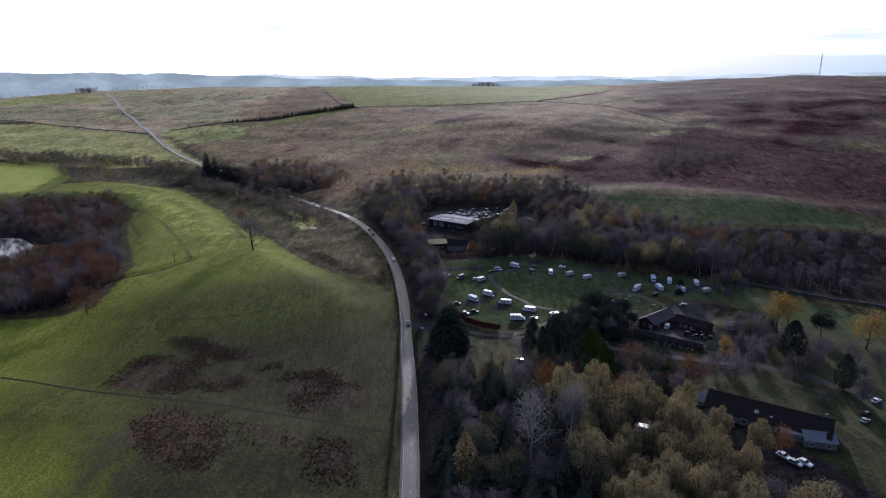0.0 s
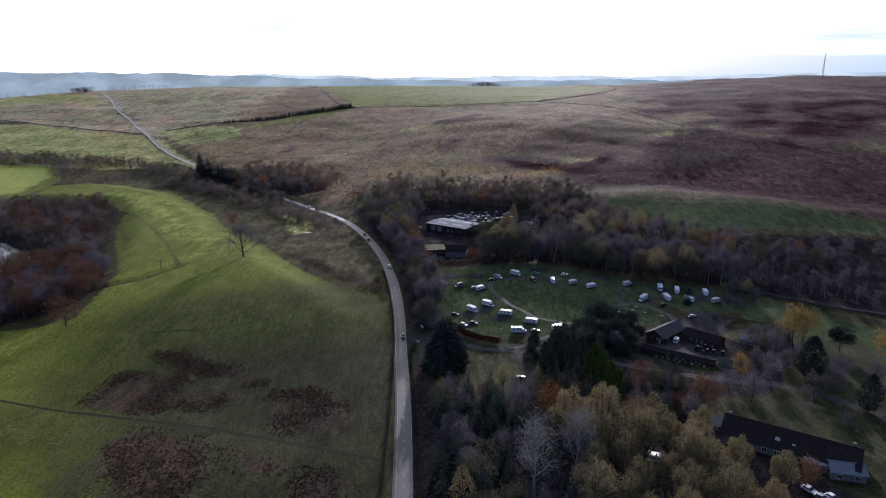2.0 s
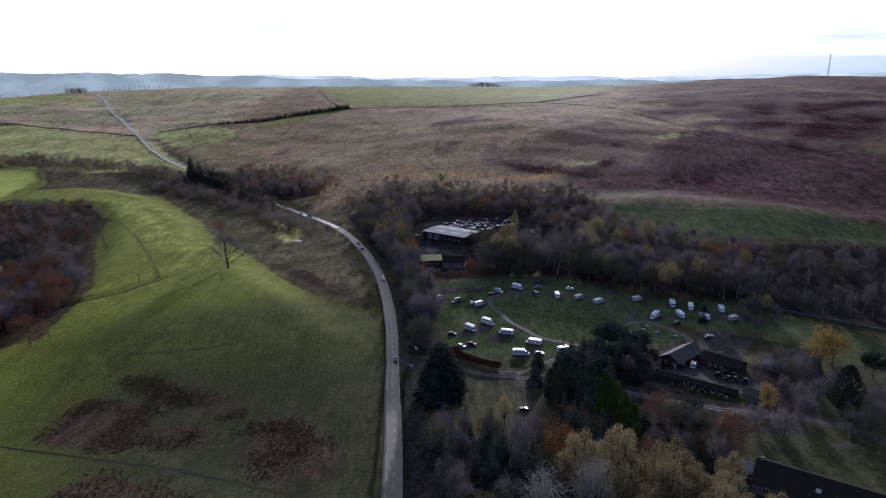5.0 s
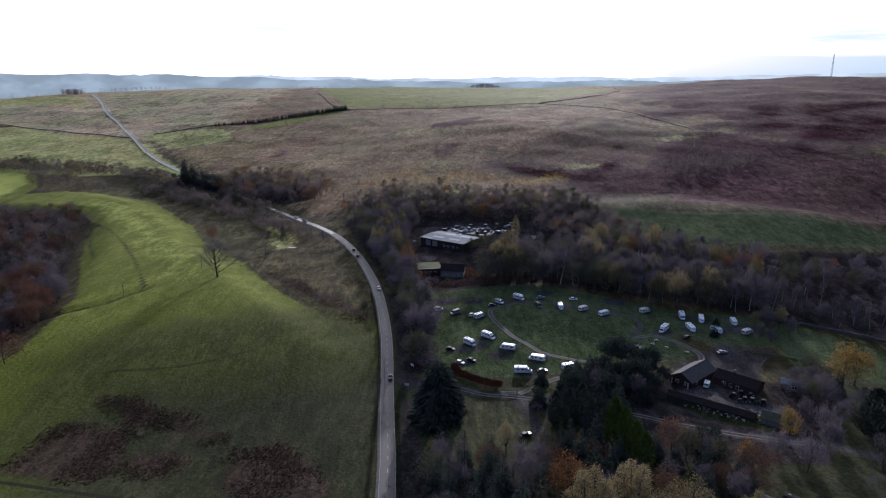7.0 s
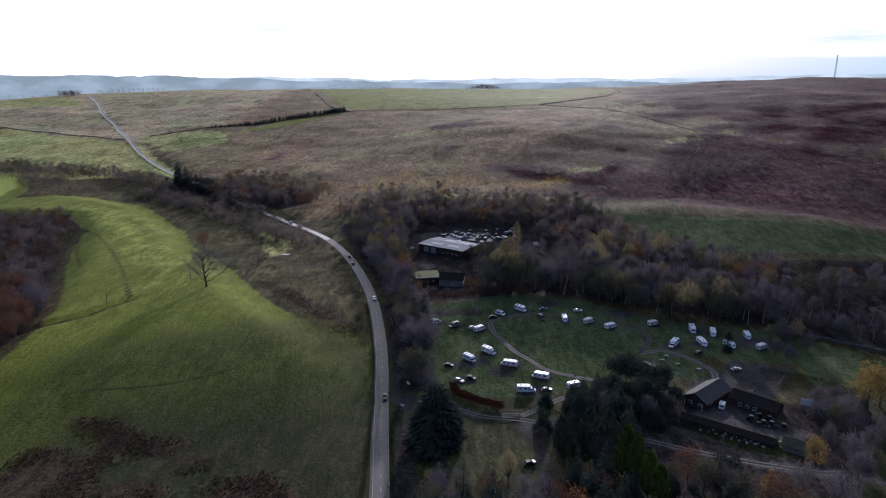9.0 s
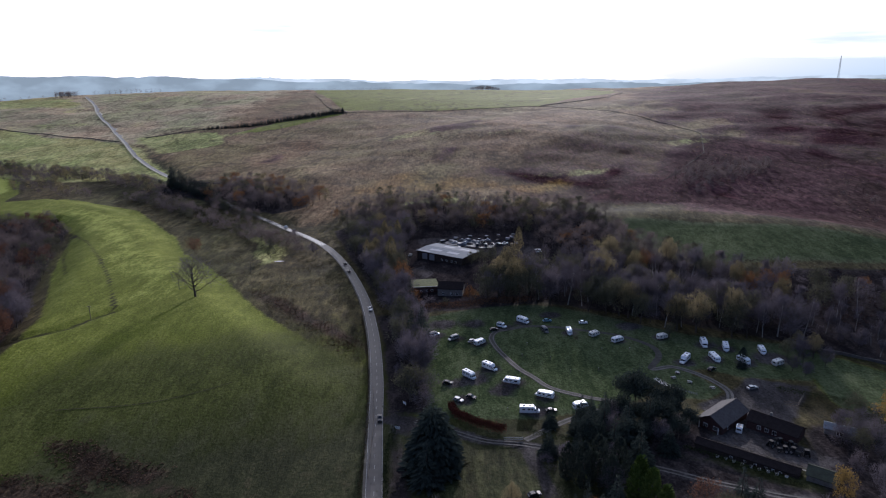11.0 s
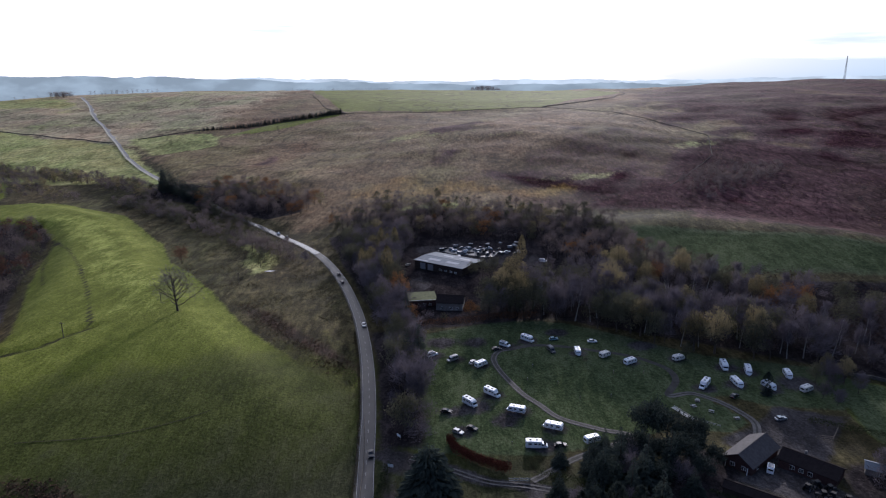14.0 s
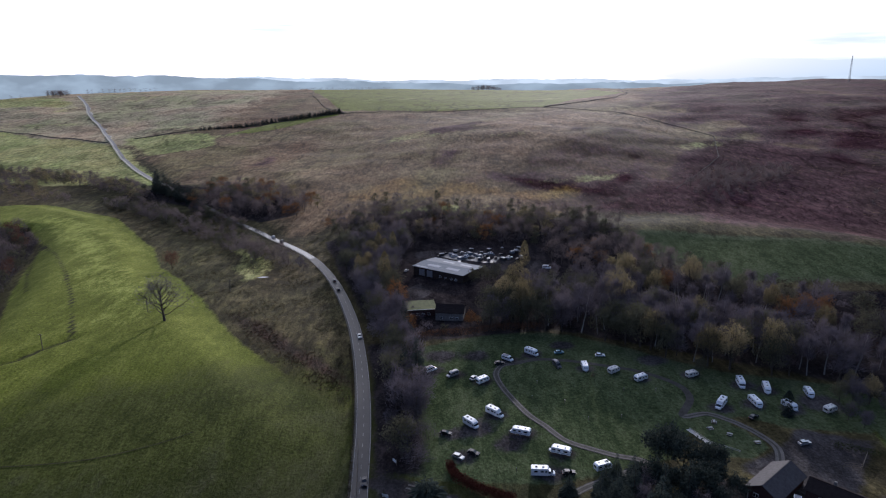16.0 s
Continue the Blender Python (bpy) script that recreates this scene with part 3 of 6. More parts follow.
class Shape:
    """Collects corners and faces for one mesh."""

    def __init__(self):
        self.v, self.f = [], []

    def tube(self, a, b, ra, rb, sides=5):
        a, b = Vector(a), Vector(b)
        d = (b - a).normalized()
        s = d.orthogonal().normalized()
        t = d.cross(s)
        k = len(self.v)
        for p, r in ((a, ra), (b, rb)):
            for i in range(sides):
                w = 2 * math.pi * i / sides
                self.v.append(p + (s * math.cos(w) + t * math.sin(w)) * r)
        for i in range(sides):
            j = (i + 1) % sides
            self.f.append((k + i, k + j, k + sides + j, k + sides + i))

    def leaf(self, p, d, n, long, wide):
        """A small bent blade from p along d, with n across."""
        k = len(self.v)
        q = d.cross(n).normalized() * (0.12 * long)
        self.v += [p - n * (0.2 * wide), p + d * (0.55 * long) + n * wide * 0.5 + q, p + d * long, p + d * (0.45 * long) - n * wide * 0.5 + q]
        self.f.append((k, k + 1, k + 2, k + 3))

    def twig(self, p, d, long, wide):
        k = len(self.v)
        n = d.orthogonal().normalized() * wide * 0.5
        self.v += [p - n, p + n, p + d * long]
        self.f.append((k, k + 1, k + 2))

    def mesh(self, name, material, smooth=False):
        return sheet(name, self.v, self.f, material, smooth)


def rnd_dir(rng, up=0.0):
    while True:
        d = Vector((rng.uniform(-1, 1), rng.uniform(-1, 1), rng.uniform(-1, 1)))
        if 0.05 < d.length < 1:
            d.normalize()
            d.z += up
            return d.normalized()


def skeleton_of(rng, height, spread, wood, clear=0.25, limbs=9, rise=0.7, forks=4, stems=1, girth=0.02):
    """Trunk, limbs and forks into wood; gives back the tips of the branches."""
    tips = []
    for s in range(stems):
        lean = Vector((rng.uniform(-0.04, 0.04), rng.uniform(-0.04, 0.04), 1)) if stems == 1 else Vector((math.cos(s * 2.4) * 0.22, math.sin(s * 2.4) * 0.22, 1))
        p, r = Vector((math.cos(s * 2.4), math.sin(s * 2.4), 0)) * (0.25 if stems > 1 else 0), height * girth / math.sqrt(stems)
        steps = 5
        line = [p.copy()]
        for i in range(steps):
            q = p + lean * (height * 0.86 / steps) + Vector((rng.uniform(-1, 1), rng.uniform(-1, 1), 0)) * height * 0.018
            wood.tube(p, q, r, r * 0.74, 6)
            p, r = q, r * 0.74
            line.append(p.copy())
        tips.append((p, lean.normalized()))
        turn = rng.uniform(0, 6.28)
        for i in range(max(3, limbs // stems)):
            at = clear + (0.97 - clear) * (i + rng.random() * 0.7) / max(3, limbs // stems)
            k = min(steps - 1, int(at * steps))
            base = line[k].lerp(line[k + 1], at * steps - k)
            turn += 2.4 + rng.uniform(-0.3, 0.3)
            reach_out = spread * 0.5 * (1.0 - 0.55 * max(0, at - 0.35) / 0.65) * rng.uniform(0.75, 1.1)
            d = Vector((math.cos(turn), math.sin(turn), rise * rng.uniform(0.6, 1.5))).normalized()
            a, ra = base, height * girth * 0.43 * (1.15 - at * 0.5)
            for j in range(3):
                b = a + d * reach_out / 3 + rnd_dir(rng) * reach_out * 0.07
                wood.tube(a, b, ra, ra * 0.62, 4)
                if j:
                    for _ in range(forks // 2):
                        e = (d + rnd_dir(rng, 0.25) * 0.9).normalized()
                        c = b + e * reach_out * rng.uniform(0.25, 0.5)
                        wood.tube(b, c, ra * 0.5, ra * 0.2, 3)
                        tips.append((c, e))
                a, ra = b, ra * 0.62
                d = (d + Vector((0, 0, 0.12))).normalized()
            tips.append((a, d))
    return tips


def make_tree(name, label, category, rng, height, spread, bark, dress, leaves=0, twigs=300, clump=1.5, blade=0.5, droop=0.0, fill=0.6, lobes=9, thick=0.11, **kw):
    """One tree: an empty at its foot, a trunk with limbs, and a crown of separate blades or twigs in uneven lobes."""
    wood, crown = Shape(), Shape()
    tips = skeleton_of(rng, height, spread, wood, **kw)
    clear = kw.get("clear", 0.25)
    mid, half = height * (clear + 1.02) * 0.5, height * (1.0 - clear) * 0.5
    humps = []
    for i in range(lobes):
        d = rnd_dir(rng, 0.25)
        humps.append((Vector((d.x * spread * 0.30, d.y * spread * 0.30, mid + d.z * half * 0.62)), spread * rng.uniform(0.17, 0.30)))

    def spot():
        if rng.random() > fill:
            tip, d = tips[int(rng.random() * len(tips))]
            return tip + rnd_dir(rng) * clump * rng.random() ** 0.5, d
        c, r = humps[int(rng.random() * len(humps))]
        d = rnd_dir(rng)
        return c + Vector((d.x, d.y, d.z * 0.85)) * r * rng.random() ** 0.35, (d + Vector((0, 0, 0.3))).normalized()

    for i in range(leaves):
        p, d = spot()
        p.z -= droop * rng.random() * 2.0
        dd = (rnd_dir(rng) + Vector((0, 0, -droop))).normalized()
        crown.leaf(p, dd, rnd_dir(rng), blade * rng.uniform(0.7, 1.5), blade * rng.uniform(0.5, 1.0))
    for i in range(twigs):
        p, d = spot()
        dd = (d + rnd_dir(rng, 0.2) * 0.7).normalized()
        crown.twig(p - dd * clump * 0.4, dd, clump * rng.uniform(0.6, 1.2), 0.09 if leaves else thick)
    return assemble(name, label, category, wood.mesh("trunk", bark, True), crown.mesh("crown", dress))


def make_plumed(name, label, category, rng, height, spread, bark, dress, plumes=9, leaves=4600, blade=0.30):
    """A willow or birch in leaf: several rising stems, each ending in an upright plume of small leaves with gaps between."""
    wood, crown = Shape(), Shape()
    wood.tube((0, 0, 0), (0, 0, height * 0.22), height * 0.022, height * 0.018, 6)
    tops = []
    for i in range(plumes):
        a, out = 2.4 * i + rng.uniform(-0.3, 0.3), spread * 0.5 * math.sqrt((i + 0.3) / plumes)
        high = height * (1.0 - 0.42 * (out / (spread * 0.5)) ** 2) * rng.uniform(0.88, 1.03)
        tip = Vector((math.cos(a) * out, math.sin(a) * out, high))
        foot = Vector((0, 0, height * 0.2))
        bend = foot.lerp(tip, 0.5) + Vector((math.cos(a), math.sin(a), 0)) * out * 0.2
        wood.tube(foot, bend, height * 0.011, height * 0.008, 5)
        wood.tube(bend, tip, height * 0.008, 0.04, 4)
        tops.append((bend, tip, spread * rng.uniform(0.14, 0.20)))
    for i in range(leaves):
        bend, tip, r = tops[int(rng.random() * plumes)]
        u = rng.random() ** 0.75
        p = bend.lerp(tip, u * 1.12 - 0.1)
        w = r * (0.35 + 1.1 * math.sin(math.pi * min(1, 0.12 + u * 0.86))) * rng.random() ** 0.45
        a = rng.uniform(0, 6.28)
        side = Vector((math.cos(a), math.sin(a), 0))
        crown.leaf(p + side * w + Vector((0, 0, rng.uniform(-0.6, 0.6))), (side * 0.6 + Vector((0, 0, 0.7)) + rnd_dir(rng) * 0.7).normalized(), rnd_dir(rng), blade * rng.uniform(0.8, 1.7), blade * rng.uniform(0.5, 1.0))
    return assemble(name, label, category, wood.mesh("trunk", bark, True), crown.mesh("crown", dress))


def assemble(name, label, category, trunk_me, crown_me):
    root = new(name)
    root.empty_display_size = 0.5
    tagged(root, label, category)
    for part_name, me in (("trunk", trunk_me), ("crown", crown_me)):
        ob = new(part_name, me)
        ob.parent = root
    return root


def make_conifer(name, label, category, rng, height, spread, dress, fall=0.25, narrow=1.0, low=0.08, count=26):
    """A conifer: whorls of drooping sprays round a straight stem."""
    wood, crown = Shape(), Shape()
    wood.tube((0, 0, 0), (0, 0, height * 0.5), height * 0.017, height * 0.011, 6)
    wood.tube((0, 0, height * 0.5), (0, 0, height * 0.97), height * 0.011, 0.03, 6)
    for i in range(count):
        at = low + (0.985 - low) * i / count
        w = spread * 0.5 * (1 - at) ** narrow * rng.uniform(0.8, 1.12) + 0.15
        n = max(5, int(w * 6))
        for j in range(n):
            a = rng.uniform(0, 6.28)
            d = Vector((math.cos(a), math.sin(a), -fall * rng.uniform(0.4, 1.4))).normalized()
            side = Vector((-math.sin(a), math.cos(a), rng.uniform(-0.3, 0.3)))
            for s in (0.3, 0.72):
                p = Vector((0, 0, height * at + rng.uniform(-0.4, 0.4))) + d * w * s
                crown.leaf(p, (d + rnd_dir(rng) * 0.35).normalized(), side, max(0.5, w * 0.5), max(0.35, w * 0.26))
    return assemble(name, label, category, wood.mesh("trunk", BARK, True), crown.mesh("crown", dress))


def make_column(name, label, category, rng, height, spread, dress, count=900, blade=0.8):
    """A dense upright evergreen or poplar: blades all over a flame-shaped body."""
    wood, crown = Shape(), Shape()
    wood.tube((0, 0, 0), (0, 0, height * 0.9), height * 0.018, 0.04, 6)
    for i in range(count):
        at = rng.random()
        body = spread * 0.5 * min(1, (at + 0.03) * 4) ** 0.6 * max(0.0, 1 - at ** 2.6) ** 0.8
        a = rng.uniform(0, 6.28)
        lump = 1 + 0.16 * math.sin(a * 3 + at * 9) + 0.1 * math.sin(a * 7 - at * 17)
        r = body * lump * (0.55 + 0.45 * rng.random() ** 0.4)
        p = Vector((math.cos(a) * r, math.sin(a) * r, 0.5 + at * (height - 0.8)))
        d = (Vector((math.cos(a) * 0.5, math.sin(a) * 0.5, 1.0)) + rnd_dir(rng) * 0.5).normalized()
        crown.leaf(p, d, Vector((-math.sin(a), math.cos(a), 0)) + rnd_dir(rng) * 0.4, blade * rng.uniform(0.7, 1.6), blade * rng.uniform(0.4, 0.8))
    return assemble(name, label, category, wood.mesh("trunk", BARK, True), crown.mesh("crown", dress))


rt = random.Random(7)
KINDS = {}


def kind(key, makes):
    KINDS[key] = makes


kind("bare", [make_tree("bare_tree", "bare broadleaf tree with a dome of fine mauve-brown twigs", "tree", rt, 12, s, BARK, TWIG, 0, 1150, 1.7, limbs=9, rise=1.0, clear=0.16, forks=2) for s in (9.5, 11.0, 8.0)])
kind("birch", [make_tree("birch_tree", "pale-barked birch with thin brown twigs", "tree", rt, 15, s, BIRCH_BARK, TWIG, 120, 800, 1.6, 0.4, limbs=10, rise=2.1, clear=0.34, forks=2, girth=0.013) for s in (5.2, 6.4)])
kind("gold", [make_plumed("willow_tree", "tall willow with upright plumes of dull gold leaves", "tree", rt, 17, w, BARK, GOLD, n) for w, n in ((8.5, 9), (10.0, 12), (7.0, 7))])
kind("olive", [make_tree("alder_tree", "broadleaf tree with dull olive leaves", "tree", rt, 13, s, BARK, OLIVE, 1100, 250, 1.6, 0.5, 0.2, limbs=9, rise=1.3, clear=0.12, lobes=11, forks=2) for s in (9.5, 11.0)])
kind("yellow", [make_tree("maple_tree", "round tree with yellow autumn leaves", "tree", rt, 12, s, BARK, YELLOW, 1500, 100, 1.5, 0.45, 0.2, limbs=9, rise=1.0, clear=0.12, lobes=11, forks=2) for s in (11.0, 9.0)])
kind("orange", [make_tree("beech_tree", "tree with orange autumn leaves", "tree", rt, 12, s, BARK, ORANGE, 1200, 160, 1.5, 0.45, 0.1, limbs=9, rise=1.1, clear=0.12, lobes=10, forks=2) for s in (9.0, 10.5)])
kind("russet", [make_tree("oak_tree", "spreading oak with russet leaves", "tree", rt, 12, s, BARK, RUSSET, 1500, 200, 1.8, 0.5, 0.1, limbs=10, rise=0.7, clear=0.14, lobes=13, forks=2) for s in (14.0, 12.0)])
kind("bush", [make_tree("bush", "low tangled bare bush with brown twigs", "bush", rt, 5.0, s, BARK, TWIG, 0, 520, 1.2, limbs=6, rise=0.9, clear=0.03, stems=3, forks=2) for s in (7.0, 6.0)])
kind("greenbush", [make_tree("bush", "low rounded bush with dull olive leaves", "bush", rt, 4.0, 5.5, BARK, OLIVE, 550, 60, 1.0, 0.38, limbs=6, rise=0.8, clear=0.03, stems=3, forks=2)])
kind("spruce", [make_conifer("spruce_tree", "dark green spruce with drooping branches", "tree", rt, 17, s, NEEDLE, 0.3) for s in (10.0, 8.0)])
kind("cedar", [make_conifer("spruce_tree", "very broad dark spruce beside the road", "tree", rt, 23, 19.0, NEEDLE, 0.25, 0.55, 0.03, 40)])
kind("pine", [make_tree("pine_tree", "dark pine with a broad dense crown", "tree", rt, 13, 11.0, BARK, NEEDLE, 2600, 0, 1.5, 0.7, fill=0.85, limbs=9, rise=0.8, clear=0.04, lobes=18, forks=2)])
kind("cypress", [make_column("cypress_tree", "dense dark green cypress", "tree", rt, 14, 7.0, NEEDLE, 1300)])
kind("green", [make_column("cypress_tree", "pointed bright green cypress", "tree", rt, 12, 4.6, CYPRESS)])
kind("poplar", [make_column("poplar_tree", "upright poplar with dull gold leaves", "tree", rt, 17, 6.5, GOLD, 1300, 0.6)])
kind("white", [make_tree("bare_poplar", "tall bare pale-barked tree with many fine branches", "tree", rt, 21, 13.0, BIRCH_BARK, PALE_TWIG, 0, 900, 2.3, fill=0.15, limbs=17, rise=1.3, clear=0.22, forks=6)])
kind("lone", [make_tree("lone_tree", "bare spreading tree standing alone on the pasture", "tree", random.Random(5), 18, 19.0, BARK, TWIG, 0, 1900, 2.4, fill=0.12, limbs=26, rise=0.75, clear=0.15, forks=8, girth=0.034, thick=0.11)])
# lighter builds of the same trees for woods far off
FAR = {"bare": [make_tree("f", "", "", rt, 11, s, BARK, FAR_TWIG, 0, 330, 2.4, limbs=3, rise=1.0, clear=0.12, forks=0) for s in (10.0, 11.5)],
       "bush": [make_tree("f", "", "", rt, 4.5, 6.5, BARK, FAR_TWIG, 0, 220, 1.6, limbs=3, rise=1.0, clear=0.03, forks=0)],
       "small": [make_tree("f", "", "", rt, 11, 10.5, BARK, FAR_TWIG, 0, 120, 3.2, limbs=3, rise=1.0, clear=0.1, forks=0)],
       "spruce": [make_conifer("f", "", "", rt, 15, 7.0, NEEDLE, 0.3, count=12)],
       "fir": [make_conifer("f", "", "", rt, 15, w, NEEDLE, 0.4, 0.6, count=20) for w in (6.4, 7.4)]}
for key_far, dress_far in (("olive", OLIVE), ("russet", RUSSET), ("gold", GOLD), ("orange", ORANGE)):
    FAR[key_far] = [make_tree("f", "", "", rt, 11, 10.5, BARK, dress_far, 330, 60, 1.9, 0.85, 0.1, limbs=3, rise=1.0, clear=0.12, forks=0)]
FAR_DATA = {}
for key_far, roots in FAR.items():
    FAR_DATA[key_far] = []
    for root in roots:
        packs = []
        for child in list(root.children):
            me = child.data
            co = np.empty(len(me.vertices) * 3)
            me.vertices.foreach_get("co", co)
            packs.append((me.materials[0], co.reshape(-1, 3), [tuple(p.vertices) for p in me.polygons]))
            bpy.data.objects.remove(child)
            bpy.data.meshes.remove(me)
        bpy.data.objects.remove(root)
        FAR_DATA[key_far].append(packs)


def far_wood(name, label, spots, category="woodland"):
    """Many far trees, too close together to count, as one mesh. spots: kind, x, y, scale."""
    verts, faces, mats, which = [], [], [], []
    for key, x, y, s in spots:
        packs = FAR_DATA[key][int(rt.random() * len(FAR_DATA[key]))]
        a = rt.uniform(0, 6.28)
        c, n = math.cos(a) * s * 1.05, math.sin(a) * s * 1.05
        base = np.array((x, y, gz(x, y) - 0.1))
        for mat, co, fs in packs:
            k = len(verts)
            out = np.stack([co[:, 0] * c - co[:, 1] * n, co[:, 0] * n + co[:, 1] * c, co[:, 2] * s], -1) + base
            verts.extend(out.tolist())
            if mat not in mats:
                mats.append(mat)
            which.extend([mats.index(mat)] * len(fs))
            faces.extend([tuple(i + k for i in f) for f in fs])
    me = bpy.data.meshes.new(name)
    me.from_pydata(verts, [], faces)
    for mat in mats:
        me.materials.append(mat)
    me.polygons.foreach_set("material_index", which)
    me.update()
    return tagged(new(name, me), label, category, kind="stuff")


FIRST = {}
DEFAULT_LABEL = {(k, i): ob["label"] for k, obs in KINDS.items() for i, ob in enumerate(obs)}


def plant(key, x, y, scale=1.0, wide=1.0, group="", label=""):
    """Plants one tree of a kind on the ground."""
    protos = KINDS[key]
    i = int(rt.random() * len(protos)) % len(protos)
    m = Matrix.LocRotScale((x, y, gz(x, y) - 0.1), Euler((0, 0, rt.uniform(0, 6.28))), (scale * wide, scale * wide, scale))
    if (key, i) not in FIRST:
        FIRST[key, i] = protos[i]
        protos[i].matrix_basis = m
        ob = protos[i]
    else:
        src = FIRST[key, i]
        keep = src.scale.copy()
        src.scale = (1, 1, 1)
        ob = copy_thing(src, m)
        src.scale = keep
        loc, rot, sc = m.decompose()
        ob.location, ob.scale = loc, sc
        ob.rotation_euler = rot.to_euler()
    ob["label"] = label or DEFAULT_LABEL[key, i]
    return tagged(ob, "", "", group)


def inside(poly, x, y):
    hit = False
    for (ax, ay), (bx, by) in zip(poly, poly[1:] + poly[:1]):
        if (ay > y) != (by > y) and x < (bx - ax) * (y - ay) / (by - ay) + ax:
            hit = not hit
    return hit


def share(poly, outline):
    """The part of all the outlines' area that lies in this one."""
    area = [abs(sum(a[0] * b[1] - b[0] * a[1] for a, b in zip(p, p[1:] + p[:1]))) for p in outline]
    return area[outline.index(poly)] / sum(area)


def tufts(name, label, outline, count, size, mat, flat=0.6, seed=1, keep=None):
    """Low plants too many to count, scattered inside outlines as one mesh of short blades."""
    rf = random.Random(seed)
    s = Shape()
    for poly in outline:
        x0, x1 = min(p[0] for p in poly), max(p[0] for p in poly)
        y0, y1 = min(p[1] for p in poly), max(p[1] for p in poly)
        made, most = 0, int(count * share(poly, outline))
        for _ in range(most * 8):
            if made >= most:
                break
            x, y = rf.uniform(x0, x1), rf.uniform(y0, y1)
            wx, wy = 4 * noise.noise(Vector((x * 0.09, y * 0.09, 4.0))) + rf.uniform(-3, 3), 4 * noise.noise(Vector((x * 0.09, y * 0.09, 9.0))) + rf.uniform(-3, 3)
            if not inside(poly, x + wx, y + wy) or (keep and not keep(x, y, rf)):
                continue
            made += 1
            g, r = gz(x, y), size * rf.uniform(0.6, 1.5)
            for k in range(3):
                a = rf.uniform(0, 6.28)
                d = Vector((math.cos(a) * flat, math.sin(a) * flat, 1.0)).normalized()
                s.leaf(Vector((x, y, g - 0.05)), d, Vector((-math.sin(a), math.cos(a), 0)), r, r * 1.3)
    return tagged(new(name, s.mesh(name, mat)), label, "plants", kind="stuff")


PLANTED = []


def spots_in(poly, gap, mix, lo, hi, most=400, clear_of=()):
    """Places inside an outline, no nearer to each other than gap: kind, x, y, scale."""
    x0, x1 = min(p[0] for p in poly), max(p[0] for p in poly)
    y0, y1 = min(p[1] for p in poly), max(p[1] for p in poly)
    found = []
    for _ in range(most * 12):
        x, y = rt.uniform(x0, x1), rt.uniform(y0, y1)
        if len(found) >= most:
            break
        if not inside(poly, x, y) or any((x - a) ** 2 + (y - b) ** 2 < (gap * rt.uniform(0.8, 1.2)) ** 2 for a, b in PLANTED):
            continue
        if any((x - a) ** 2 + (y - b) ** 2 < r * r for a, b, r in clear_of):
            continue
        PLANTED.append((x, y))
        pick = rt.random() * sum(w for _, w in mix)
        for key, w in mix:
            pick -= w
            if pick <= 0:
                break
        found.append((key, x, y, rt.uniform(lo, hi)))
    return found


def wood_in(poly, gap, mix, lo, hi, group, most=400, clear_of=()):
    """Fills an outline with single trees."""
    for key, x, y, s in spots_in(poly, gap, mix, lo, hi, most, clear_of):
        plant(key, x, y, s, rt.uniform(0.9, 1.2), group)


